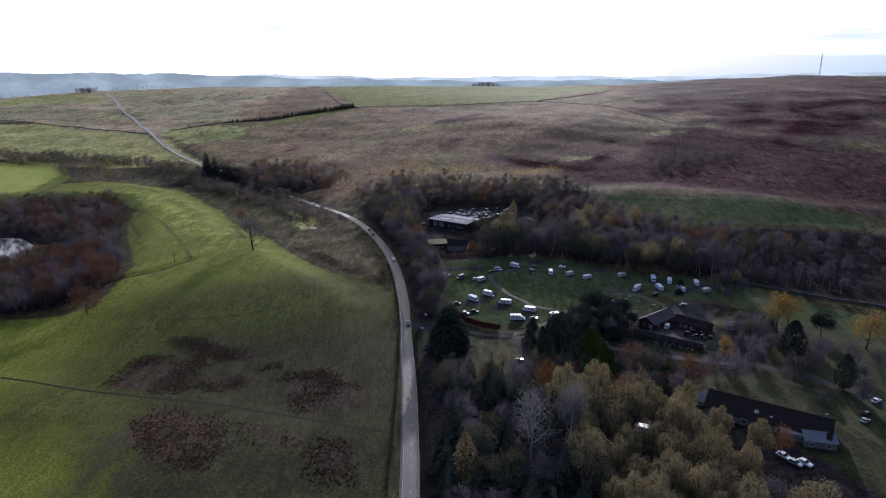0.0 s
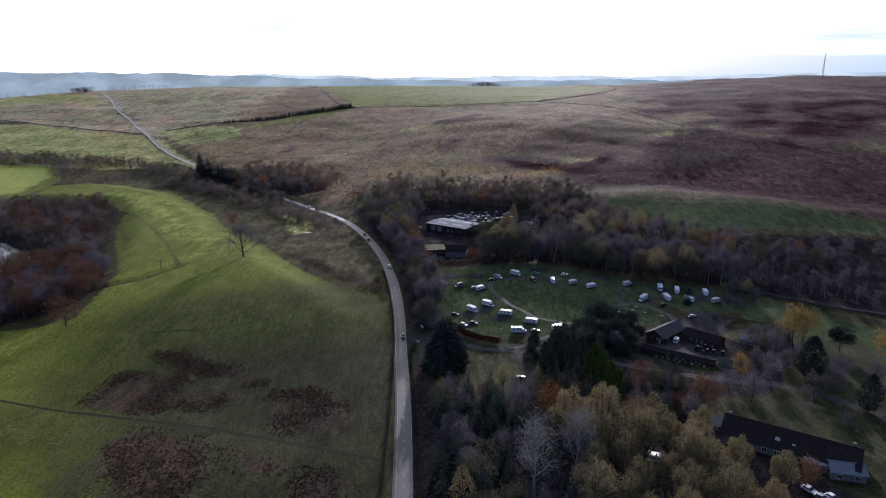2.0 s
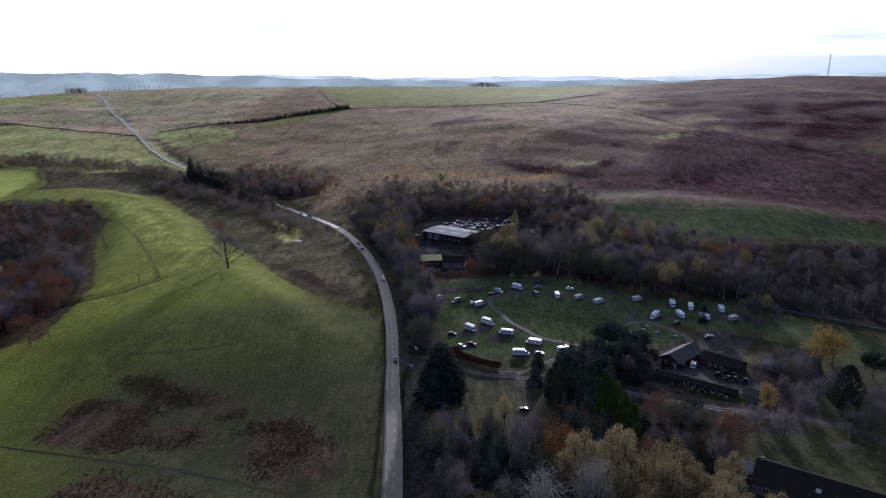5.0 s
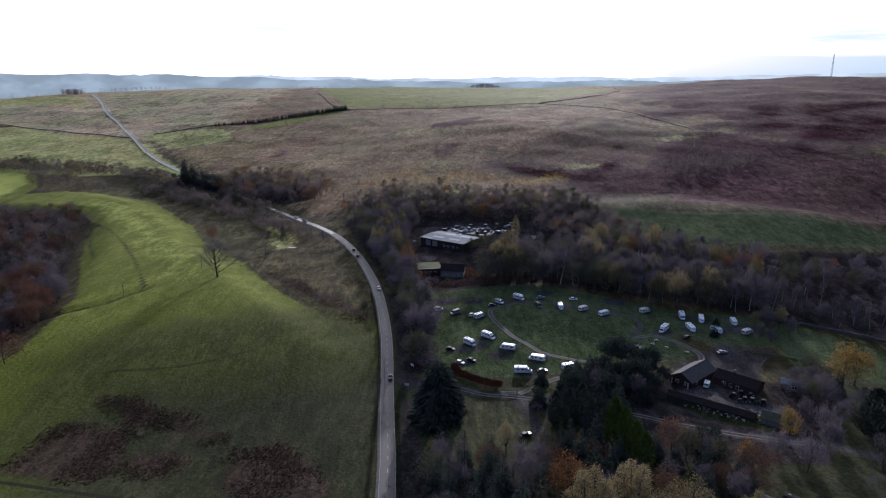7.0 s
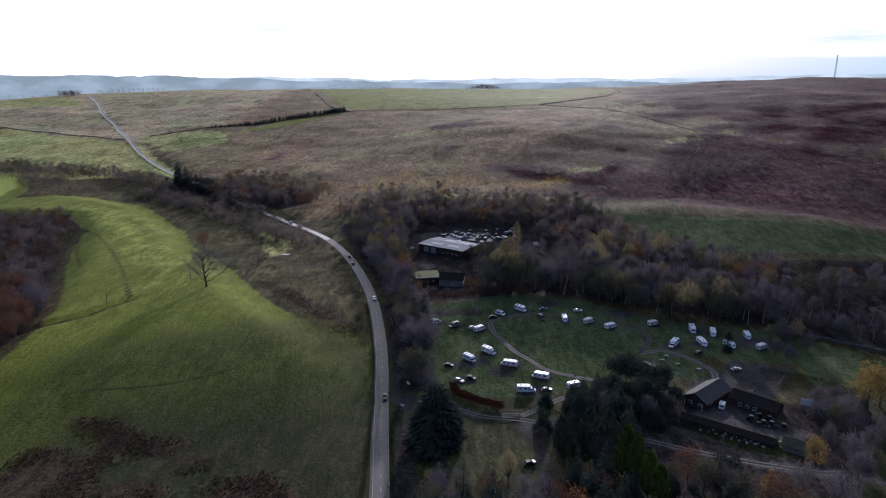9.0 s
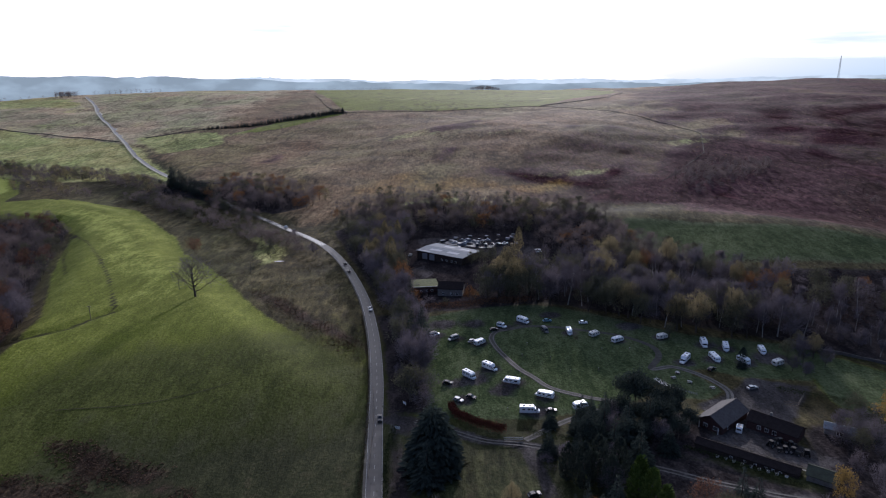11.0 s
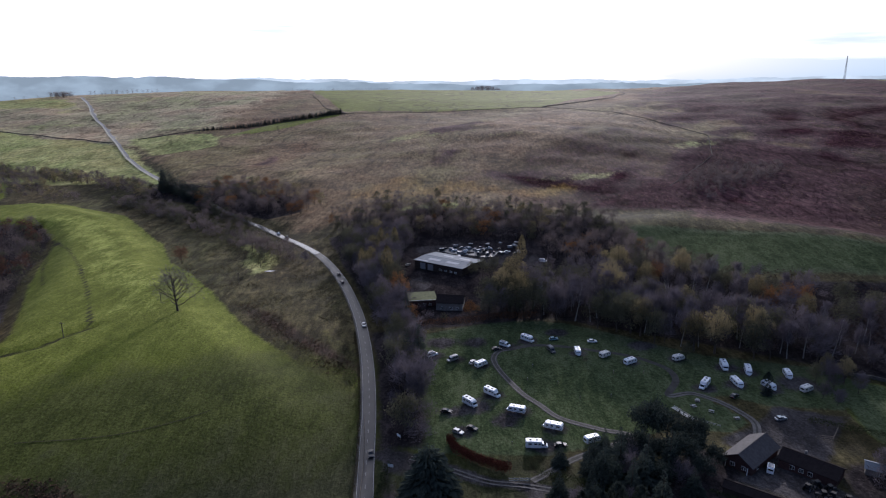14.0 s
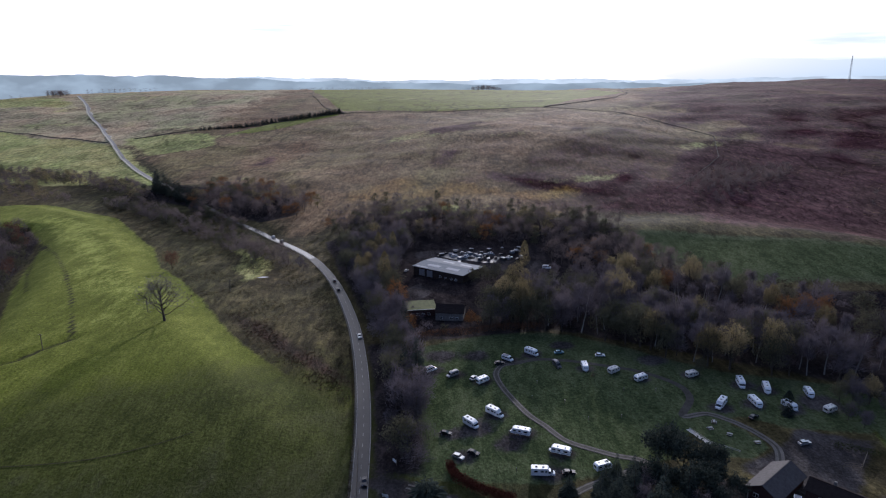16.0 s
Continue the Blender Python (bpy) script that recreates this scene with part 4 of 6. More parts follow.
# trees that stand out singly
for key, x, y, s, w, label in (
    ("lone", -131.5, 420.5, 1.15, 1.0, ""), ("russet", -172.5, 527, 1.05, 0.85, ""), ("russet", -187, 311, 1.3, 1.0, ""), ("russet", -262, 410, 1.25, 1.0, ""), ("russet", -232, 396, 1.2, 1.0, ""), ("russet", -206, 370, 1.2, 1.0, ""), ("russet", -215, 384, 1.1, 1.1, ""), ("russet", -206, 342, 1.1, 1.0, ""),
    ("cedar", 2, 267, 1.0, 1.0, ""), ("spruce", 10, 228, 1.0, 1.0, ""), ("spruce", 18, 224, 1.05, 1.0, ""), ("spruce", 15, 217, 1.0, 0.9, ""),
    ("poplar", 57, 508, 1.0, 1.0, ""), ("poplar", -28, 545, 1.1, 1.0, ""), ("olive", -115, 515, 0.8, 1.1, "dull olive tree standing beside a small marsh pool"), ("bare", -89, 530, 0.6, 1.2, ""), ("bare", -84, 520, 0.55, 1.2, ""), ("poplar", 6, 166, 1.0, 1.2, ""), ("gold", 24, 240, 0.75, 0.7, ""), ("olive", 36.1, 237.3, 0.75, 0.95, ""), ("yellow", 94.7, 226.3, 0.75, 0.75, ""), ("bare", 54.3, 248.7, 0.85, 1.1, ""), ("orange", 46.3, 239.4, 0.6, 0.9, ""), ("olive", 30, 478, 1.0, 1.0, ""), ("olive", 37, 484, 0.9, 1.0, ""), ("olive", 44, 476, 0.9, 1.0, ""), ("olive", 24, 484, 0.7, 1.0, ""), ("orange", 150, 402, 0.9, 0.9, ""),
    ("cypress", 144.3, 242.5, 1.25, 1.2, ""), ("cypress", 149.5, 215.7, 1.0, 1.1, ""), ("pine", 172, 269, 0.95, 1.0, ""), ("yellow", 156, 277, 1.5, 1.1, ""), ("yellow", 163, 281, 1.3, 1.1, ""),
    ("yellow", 183.9, 255.5, 1.4, 1.3, ""), ("green", 58.9, 240.5, 1.45, 0.95, ""), ("green", 61.2, 236.3, 1.35, 0.95, ""), ("green", 63, 231.1, 1.2, 1.0, ""), ("green", 64.3, 225.6, 1.1, 1.0, ""), ("cypress", 46.5, 252.2, 1.1, 0.9, ""), ("cypress", 51.4, 255.1, 1.15, 0.9, ""), ("cypress", 53.3, 247.8, 1.0, 0.9, ""), ("cypress", 57.3, 254.1, 1.1, 0.9, ""), ("cypress", 42.6, 256.7, 0.9, 0.9, ""), ("russet", 49.9, 228.1, 0.75, 0.8, ""), ("spruce", 55, 282, 0.8, 1.1, ""),
    ("pine", 74, 303, 1.0, 1.0, ""), ("pine", 80, 298, 1.0, 1.1, ""), ("pine", 85, 290, 0.75, 1.1, ""), ("spruce", 62, 290, 0.75, 1.2, ""), ("pine", 90, 284, 0.62, 1.0, ""), 
    ("yellow", 115.5, 240, 1.0, 0.8, ""), ("bare", 124.3, 233.3, 0.9, 1.2, ""), ("bare", 134.6, 223, 0.9, 1.4, ""), ("orange", -19, 452, 1.15, 0.9, ""), ("orange", -28, 446, 0.8, 0.9, ""),
    ("gold", 41.1, 195.8, 1.45, 1.1, ""), ("gold", 52.3, 198.9, 1.4, 1.1, ""), ("gold", 64.6, 192.1, 1.2, 1.1, ""), ("gold", 75.6, 182.1, 1.0, 1.1, ""), ("gold", 83.9, 173, 1.0, 1.1, ""), ("gold", 70.4, 174.7, 1.2, 1.2, ""),
    ("gold", 60, 181.3, 1.35, 1.1, ""), ("gold", 92.5, 166.3, 1.0, 1.0, ""), ("orange", 38.2, 209.7, 1.4, 1.0, ""), 
    ("white", 27, 174, 1.25, 1.0, ""), ("white", 40.1, 180.2, 1.15, 1.0, ""), ("yellow", 0, 244, 0.35, 1.0, ""), ("orange", 101.9, 169.8, 0.9, 0.8, ""), ("yellow", 134.7, 161.9, 0.9, 1.0, ""),
    ("gold", 80.3, 191.5, 1.0, 1.1, ""), ("gold", 48.6, 184.9, 1.2, 1.0, ""), ("pine", 78, 306, 0.9, 1.1, ""), ("pine", 88, 297, 0.85, 1.1, ""), ("spruce", 66, 262, 0.9, 1.1, ""), ("spruce", 60, 270, 0.85, 1.1, ""), ("spruce", 78, 270, 0.6, 1.2, ""), ("pine", 84, 278, 0.65, 1.0, ""), ("spruce", 0, 258, 0.9, 1.2, ""), ("spruce", 5, 215, 1.0, 1.1, ""), ("spruce", 12, 208, 1.0, 1.0, ""), ("cypress", 132, 336, 0.45, 1.2, ""), ("olive", 110, 362, 0.6, 1.1, ""), ("orange", 176, 408, 1.2, 0.9, ""), ("olive", 152, 338, 0.75, 1.0, ""), ("gold", 160, 345, 0.6, 1.0, ""),
    ("spruce", 59, 297, 0.5, 1.2, ""), ("spruce", 43, 289, 0.45, 1.3, ""), ("spruce", 129, 330, 0.4, 1.4, ""), ("bush", 135, 272, 1.3, 1.2, ""), 
):
    PLANTED.append((x, y))
    plant(key, x, y, s, w, "", label)

BUILT = ((15, 505, 24), (40, 525, 26), (5, 425, 13), (-8, 470, 14), (109.3, 185.7, 17), (122.2, 181.8, 14), (115, 285, 18), (135, 285, 14), (22, 280, 10), (45, 276, 8), (62, 268, 7), (92.9, 250.5, 9), (35, 262, 7), (112, 300, 10), (101, 290, 9))
wood_in([(26, 410), (33, 411), (65, 405), (86, 389), (106, 374), (125, 363), (164, 352), (176, 362), (140, 396), (100, 424), (44, 446), (30, 436)], 5.2, [("birch", 4), ("bare", 2.2), ("gold", 1.4), ("olive", 3)], 1.1, 1.55, "tree belt behind the camping field", 120, BUILT)
wood_in([(-11, 306), (-15, 360), (-22, 400), (-36, 440), (-18, 442), (-10, 400), (-2, 352), (2, 306)], 5.0, [("bare", 6), ("spruce", 1), ("olive", 1), ("bush", 1)], 0.95, 1.35, "trees beside the road", 70)
wood_in([(-38, 448), (-50, 500), (-69, 554), (-64, 582), (-25, 584), (-20, 554), (-22, 520), (-28, 490), (-20, 464)], 6.0, [("bare", 5), ("olive", 2), ("gold", 0.8), ("poplar", 0.4)], 0.95, 1.35, "wood beside the road", 70, BUILT)
wood_in([(40, 450), (100, 426), (150, 418), (191, 370), (228, 378), (173, 434), (110, 470), (75, 470)], 7.5, [("bare", 4), ("birch", 4), ("gold", 1.2), ("olive", 2), ("orange", 0.5)], 0.95, 1.35, "wood behind the tree belt", 60, BUILT)
wood_in([(40, 120), (42, 200), (68, 194), (74, 178), (84, 160), (96, 120)], 7.0, [("gold", 5), ("bare", 1.0), ("olive", 0.6)], 0.95, 1.25, "willows beside the lodge", 42, BUILT)
wood_in([(1, 130), (-1, 236), (8, 236), (20, 226), (35.4, 218.7), (37.5, 128.5)], 6.2, [("bare", 2), ("spruce", 4), ("olive", 1)], 0.8, 1.1, "wood beside the lodge", 100, BUILT)
wood_in([(-222, 306), (-196, 345), (-208, 392), (-236, 436), (-262, 446), (-272, 420), (-290, 385), (-285, 320)], 6.0, [("bare", 6), ("russet", 3.5), ("olive", 1)], 0.9, 1.25, "wood beside the pond", 130)
wood_in([(44, 268), (62, 274), (80, 275), (84, 282), (72, 290), (52, 288)], 4.6, [("spruce", 4), ("bare", 0.6), ("pine", 2)], 0.65, 0.95, "dark trees before the chalet", 40, BUILT)
wood_in([(123.6, 253.2), (147.3, 245.6), (162, 270), (152, 292), (136, 286)], 5.2, [("bare", 4), ("spruce", 0.6), ("olive", 0.6)], 0.6, 0.9, "bare trees behind the yard", 15, ((115, 285, 12), (122, 277, 10)))
wood_in([(38, 262), (60, 262), (66, 270), (46, 276), (38, 272)], 3.6, [("bush", 2), ("spruce", 1.2), ("bare", 1)], 0.4, 0.65, "dark shrubs beside the drive", 16)
wood_in([(104, 214), (150, 196), (178, 238), (152, 258), (122, 246), (108, 238)], 9.0, [("bare", 4), ("gold", 0.5), ("bush", 1)], 0.6, 0.95, "bare trees on the lawn above the lodge", 14, BUILT)
wood_in([(150, 318), (166, 332), (170, 345), (158, 348), (146, 326)], 5.0, [("bare", 3), ("bush", 3), ("gold", 1.5)], 0.5, 0.85, "thicket at the end of the camp", 18)
wood_in([(-10, 448), (-22, 464), (-22, 442), (-14, 410), (24, 412), (24, 420), (-2, 416)], 4.4, [("bush", 3), ("orange", 1.5), ("greenbush", 1)], 0.5, 0.9, "bushes round the workshop", 26)
wood_in([(4, 226), (22, 232), (39.5, 235.2), (57, 242.8), (89.5, 239.4), (96.1, 219.3), (91.6, 204.4), (4, 212)], 4.6, [("spruce", 2.5), ("bare", 1.8), ("russet", 0.9), ("olive", 1)], 0.55, 0.95, "dark trees below the drive", 48, ((62, 240, 9), (98, 234, 5),))
wood_in([(160, 356), (176, 350), (214, 318), (232, 330), (192, 374), (170, 372)], 4.6, [("birch", 5), ("bare", 1)], 0.55, 0.9, "thin birches at the foot of the slope", 26)
wood_in([(165, 410), (195, 376), (235, 340), (290, 350), (280, 400), (215, 425)], 9.0, [("bare", 5), ("bush", 2), ("orange", 0.3)], 0.6, 0.95, "scattered trees on the dark slope", 20)
far_wood("wood", "bare mauve-brown wood with a few gold trees behind the barn", spots_in([(-86, 612), (-28, 592), (30, 570), (70, 542), (80, 490), (110, 470), (150, 440), (172, 436), (150, 482), (130, 508), (127, 572), (60, 616), (-34, 662)], 5.6, [("bare", 8), ("olive", 1.2), ("gold", 0.7), ("orange", 0.4)], 0.9, 1.35, 260, BUILT))
far_wood("wood", "round bare and russet trees of a wood by the pond", spots_in([(-238, 440), (-252, 482), (-278, 545), (-298, 585), (-330, 618), (-425, 628), (-560, 600), (-560, 480), (-445, 500), (-340, 505), (-297, 462)], 6.4, [("bare", 6), ("russet", 1.6), ("olive", 1)], 0.9, 1.35, 300))
far_wood("thicket", "bare thicket along the stream below the pasture", spots_in([(-324, 734), (-244, 664), (-190, 612), (-133, 554), (-98, 528), (-90, 536), (-118, 568), (-180, 630), (-233, 684), (-304, 752)], 3.4, [("bush", 3), ("bare", 2.0), ("olive", 0.4)], 0.7, 1.15, 240), "thicket")
far_wood("wood", "brown and orange wood beyond the bend of the road", spots_in([(-240, 722), (-214, 690), (-160, 664), (-112, 664), (-104, 692), (-150, 735), (-196, 772), (-228, 770)], 7.4, [("bare", 6), ("orange", 1.2), ("olive", 0.6), ("gold", 1.0)], 0.95, 1.4, 110))
far_wood("thicket", "bare bushes and small trees along the far valley", spots_in([(-295, 736), (-322, 774), (-390, 832), (-460, 864), (-592, 930), (-804, 965), (-804, 996), (-594, 977), (-426, 890), (-340, 830), (-282, 751)], 4.2, [("bare", 4), ("bush", 2), ("gold", 1.5), ("olive", 1)], 0.7, 1.2, 480), "thicket")
far_wood("thicket", "bushes round the farm beyond the pasture", spots_in([(-388, 749), (-464, 782), (-552, 889), (-501, 890), (-422, 808), (-364, 750)], 9.0, [("bare", 3), ("bush", 2), ("gold", 1.0)], 0.8, 1.1, 45), "thicket")
far_wood("thicket", "scrub and bramble on the edge of the moor", spots_in([(-85, 624), (-28, 669), (60, 645), (131, 586), (122, 609), (60, 680), (-28, 701), (-84, 683), (-96, 639)], 9.0, [("bush", 4), ("bare", 1.5), ("orange", 0.4), ("olive", 1)], 0.6, 0.9, 90), "thicket")
far_wood("thicket", "mauve scrub in a fold of the heather", spots_in([(221, 616), (307, 674), (336, 722), (255, 719), (212, 660)], 5.0, [("bare", 3), ("bush", 2)], 0.65, 1.0, 110), "thicket")
far_wood("thicket", "scattered dark bushes over the heather slope", spots_in([(298, 517), (340, 618), (529, 773), (756, 897), (700, 620), (420, 400), (320, 400)], 16.0, [("bush", 5), ("bare", 1)], 0.5, 0.9, 160), "thicket")
row = []
for i in range(20):
    u = i / 19
    row.append(("fir", -303 + 90 * u + rt.uniform(-2.5, 2.5), 800 - 104 * u + rt.uniform(-3, 3), rt.uniform(0.85, 1.12) * (1.6 - 0.35 * u) * (0.55 if i in (7, 12, 16) else 1)))
far_wood("conifer_row", "row of dark conifers beside the road", row, "trees")
far_wood("thicket", "dark shrubs and trees between road and marsh", spots_in([(-150, 630), (-190, 672), (-218, 700), (-224, 692), (-196, 664), (-158, 624)], 3.6, [("bare", 2), ("bush", 2), ("olive", 2)], 0.6, 0.95, 60), "thicket")
row = []
for i in range(210):
    u = i / 209
    row.append(("fir" if rt.random() < 0.7 else "small", -409 + 222 * u + rt.uniform(-3, 3), 1217 + 128 * u + rt.uniform(-5, 5), rt.uniform(0.42, 0.68) * (0.8 + 0.5 * u)))
far_wood("shelter_belt", "low dark belt of conifers along a moor wall", row, "trees")
row = [("small", -470 + 5.2 * i + rt.uniform(-2, 2), 2205 + rt.uniform(-6, 6), rt.uniform(0.45, 0.75)) for i in range(60)]
for i in range(80):
    u = rt.uniform(-1, 1)
    row.append(("small", 140 + 54 * u, 2190 + rt.uniform(-12, 40), 1.3 * (1 - 0.6 * u * u) * rt.uniform(0.8, 1.1)))
row += [("small", -1040 + rt.uniform(-28, 28), 1900 + rt.uniform(-14, 14), rt.uniform(1.1, 1.6)) for i in range(40)]
row += [("small", -980 + 9 * i, 1940 + 12 * i + rt.uniform(-8, 8), rt.uniform(0.8, 1.3)) for i in range(14)]
row += [("small", -1500 + 30 * i + rt.uniform(-10, 10), 1860 + rt.uniform(-15, 15), rt.uniform(0.7, 1.2)) for i in range(15)]
far_wood("skyline_trees", "dark clumps and rows of trees on the skyline", row, "trees")

# low plants
BRACKEN_LEAF = foliage("dead_bracken", (0.045, 0.029, 0.021), (0.16, 0.105, 0.074), 0.75, 0.5)
RUSH_LEAF = foliage("dull_rushes", (0.045, 0.045, 0.018), (0.13, 0.115, 0.055), 0.75, 0.5)


def thin(x, y, rf):
    return rf.random() < 0.45 + 1.3 * noise.noise(Vector((x * 0.05, y * 0.05, 0.3)))


tufts("bracken", "patches of dead brown bracken on the pasture", BRACKEN, 8000, 0.42, BRACKEN_LEAF, 1.4, 2, thin)
tufts("rushes", "tufts of dull green and brown rushes in the rough pasture", RUSHY_SHADE, 4500, 0.26, RUSH_LEAF, 0.9, 3, thin)
tufts("rushes", "tussocks of brown marsh grass below the road", [[(-30, 345), (-52, 366), (-102, 423), (-162, 510), (-207, 582), (-319, 729), (-307, 829), (-159, 630), (-104, 573), (-62, 490), (-38, 405)]], 8000, 0.4, foliage("marsh_grass", (0.050, 0.038, 0.020), (0.15, 0.115, 0.06), 0.75, 0.4), 1.1, 4, thin)
tufts("dead_bracken", "rusty dead bracken on the dark slope behind the camp", [[(150, 425), (191, 372), (300, 330), (318, 438), (228, 430), (172, 471)]], 3500, 0.5, foliage("rusty_bracken", (0.030, 0.019, 0.018), (0.085, 0.052, 0.045), 0.75, 0.4), 1.2, 7, thin)

def open_moor(x, y, rf):
    return rf.random() < 0.5 + 1.6 * noise.noise(Vector((x * 0.02, y * 0.012, 2.3))) and 0.3 < rf.random() + 250 / y


tufts("moor_grass", "tussocks of straw-brown grass and heather on the moor", [[(-87, 632), (0, 668), (60, 650), (131, 596), (303, 540), (520, 420), (700, 560), (560, 1000), (249, 1148), (-175, 1122), (-284, 913), (-187, 775)]], 8000, 0.6, foliage("moor_tussocks", (0.10, 0.066, 0.040), (0.30, 0.205, 0.12), 0.75, 0.4), 2.0, 11, open_moor)
tufts("heather_clumps", "dark clumps of heather over the moor slope", [[(105, 617), (190, 673), (326, 862), (524, 908), (642, 703), (501, 442), (303, 540), (205, 588)], [(51, 773), (92, 703), (147, 658), (164, 679), (98, 751)]], 6000, 0.55, foliage("heather_sprays", (0.034, 0.021, 0.026), (0.12, 0.074, 0.078), 0.75, 0.4), 1.0, 12)
tufts("pasture_grass", "short tufts of green grass over the pasture", [[(-21, 170), (-24, 300), (-54, 410), (-110, 487), (-200, 473), (-190, 330), (-210, 300), (-230, 200)]], 8000, 0.16, foliage("grass_tufts", (0.040, 0.058, 0.012), (0.115, 0.135, 0.035), 0.75, 0.4), 1.2, 13)

# ---- helpers for built things ----
def part(name, bm, material, parent, label=""):
    """Links a bmesh as one mesh object under a thing or a part."""
    me = bpy.data.meshes.new(name)
    bm.to_mesh(me)
    bm.free()
    me.materials.append(material)
    ob = new(name, me)
    ob.parent = parent
    if label:
        ob["label"] = label
    return ob


def box(cx, cy, cz, lx, ly, lz, bevel=0.0, turn=0.0):
    """A box by its middle and its lengths, with rounded edges."""
    bm = bmesh.new()
    bmesh.ops.create_cube(bm, size=1.0)
    bmesh.ops.scale(bm, vec=(lx, ly, lz), verts=bm.verts)
    if bevel:
        bmesh.ops.bevel(bm, geom=bm.edges[:], offset=bevel, segments=1, affect="EDGES")
    if turn:
        bmesh.ops.rotate(bm, verts=bm.verts, matrix=Matrix.Rotation(turn, 3, "Z"))
    bmesh.ops.translate(bm, vec=(cx, cy, cz), verts=bm.verts)
    return bm


def side_shape(outline, width, bevel=0.05, cy=0.0):
    """A body from its side outline in x and z, with that width across."""
    bm = bmesh.new()
    a = [bm.verts.new((x, cy - width / 2, z)) for x, z in outline]
    b = [bm.verts.new((x, cy + width / 2, z)) for x, z in outline]
    n = len(outline)
    bm.faces.new(a)
    bm.faces.new(b[::-1])
    for i in range(n):
        j = (i + 1) % n
        bm.faces.new((a[j], a[i], b[i], b[j]))
    bmesh.ops.recalc_face_normals(bm, faces=bm.faces)
    if bevel:
        bmesh.ops.bevel(bm, geom=bm.edges[:], offset=bevel, segments=2, affect="EDGES")
    return bm


def disc(cx, cy, cz, r, thick, axis="Y", sides=14):
    bm = bmesh.new()
    bmesh.ops.create_cone(bm, cap_ends=True, segments=sides, radius1=r, radius2=r, depth=thick)
    if axis != "Z":
        bmesh.ops.rotate(bm, verts=bm.verts, matrix=Matrix.Rotation(math.pi / 2, 3, "X" if axis == "Y" else "Y"))
    bmesh.ops.translate(bm, vec=(cx, cy, cz), verts=bm.verts)
    return bm


def rod(a, b, r, sides=6):
    s = Shape()
    s.tube(a, b, r, r, sides)
    bm = bmesh.new()
    vs = [bm.verts.new(v) for v in s.v]
    for f in s.f:
        bm.faces.new([vs[i] for i in f])
    bm.faces.new(vs[:sides][::-1])
    bm.faces.new(vs[sides:])
    return bm


def thing(name, label, category, group=""):
    root = new(name)
    root.empty_display_size = 0.5
    return tagged(root, label, category, group)


# ---- vehicles ----
WHITE = plain("white_vehicle_shell", (0.74, 0.75, 0.75), 0.35, 0, 0.08, 1.2)
CREAM = plain("cream_vehicle_shell", (0.62, 0.60, 0.55), 0.4, 0, 0.1, 1.2)
SILVER = plain("silver_car_paint", (0.40, 0.41, 0.42), 0.3, 0.6, 0.1, 1.5)
BLUE = plain("pale_blue_car_paint", (0.16, 0.30, 0.36), 0.3, 0.2, 0.1, 1.5)
BLACK = plain("black_car_paint", (0.022, 0.023, 0.026), 0.25, 0.1, 0.2, 1.5)
GLASS = plain("dark_window_glass", (0.012, 0.014, 0.017), 0.08, 0, 0.2, 1.0)
RUBBER = plain("black_rubber", (0.022, 0.022, 0.022), 0.85)
RIM = plain("grey_wheel_rim", (0.30, 0.30, 0.31), 0.4, 0.7)
GREYTRIM = plain("grey_trim", (0.20, 0.20, 0.21), 0.6)
REDLAMP = plain("red_lamp_glass", (0.25, 0.01, 0.01), 0.3)


def wheel(root, x, y, r=0.33):
    w = part("wheel", disc(x, y, r, r, 0.2), RUBBER, root)
    part("rim", disc(x, y + (0.02 if y > 0 else -0.02), r, r * 0.58, 0.2), RIM, w)


def panes(root, spots, y, z, h):
    for x, long in spots:
        for s in (-1, 1):
            part("window", box(x, s * y, z, long, 0.05, h, 0.02), GLASS, root)


def caravan(long=5.6, shell=None, stripe=None, label="white touring caravan with dark windows on grass"):
    root = thing("caravan", label, "caravan", "parked campers")
    h = long / 2
    part("body", side_shape([(-h, 0.55), (h - 0.1, 0.55), (h + 0.05, 1.1), (h - 0.25, 2.1), (h - 0.8, 2.55), (-h + 0.5, 2.6), (-h, 2.2)], 2.28, 0.07), shell or WHITE, root)
    panes(root, ((-h * 0.55, long * 0.2), (h * 0.1, long * 0.13), (h * 0.62, long * 0.16)), 1.15, 1.72, 0.55)
    part("front_window", box(h - 0.13, 0, 1.6, 0.08, 1.7, 0.55, 0.02), GLASS, root)
    part("rear_window", box(-h - 0.015, 0, 1.7, 0.06, 1.5, 0.6, 0.02), GLASS, root)
    part("door", box(-h * 0.12, -1.16, 1.42, 0.62, 0.05, 1.7, 0.02), CREAM, root)
    part("stripe", box(0, 0, 1.02, long * 0.9, 2.32, 0.14), stripe or GREYTRIM, root)
    for x in (-h * 0.45, h * 0.3):
        part("roof_vent", box(x, 0.1, 2.62, 0.5, 0.5, 0.14, 0.03), GREYTRIM, root)
    for s in (-1, 1):
        wheel(root, -0.15, s * 1.02)
        part("tail_lamp", box(-h - 0.01, s * 0.95, 0.9, 0.06, 0.2, 0.3), REDLAMP, root)
        part("drawbar", rod((h - 0.1, s * 0.5, 0.5), (h + 1.15, 0, 0.48), 0.05), GREYTRIM, root)
    part("jockey_wheel", rod((h + 0.9, 0, 0.0), (h + 0.9, 0, 0.7), 0.05), GREYTRIM, root)
    part("gas_locker", box(h + 0.25, 0, 0.75, 0.5, 1.3, 0.5, 0.08), WHITE, root)
    return root


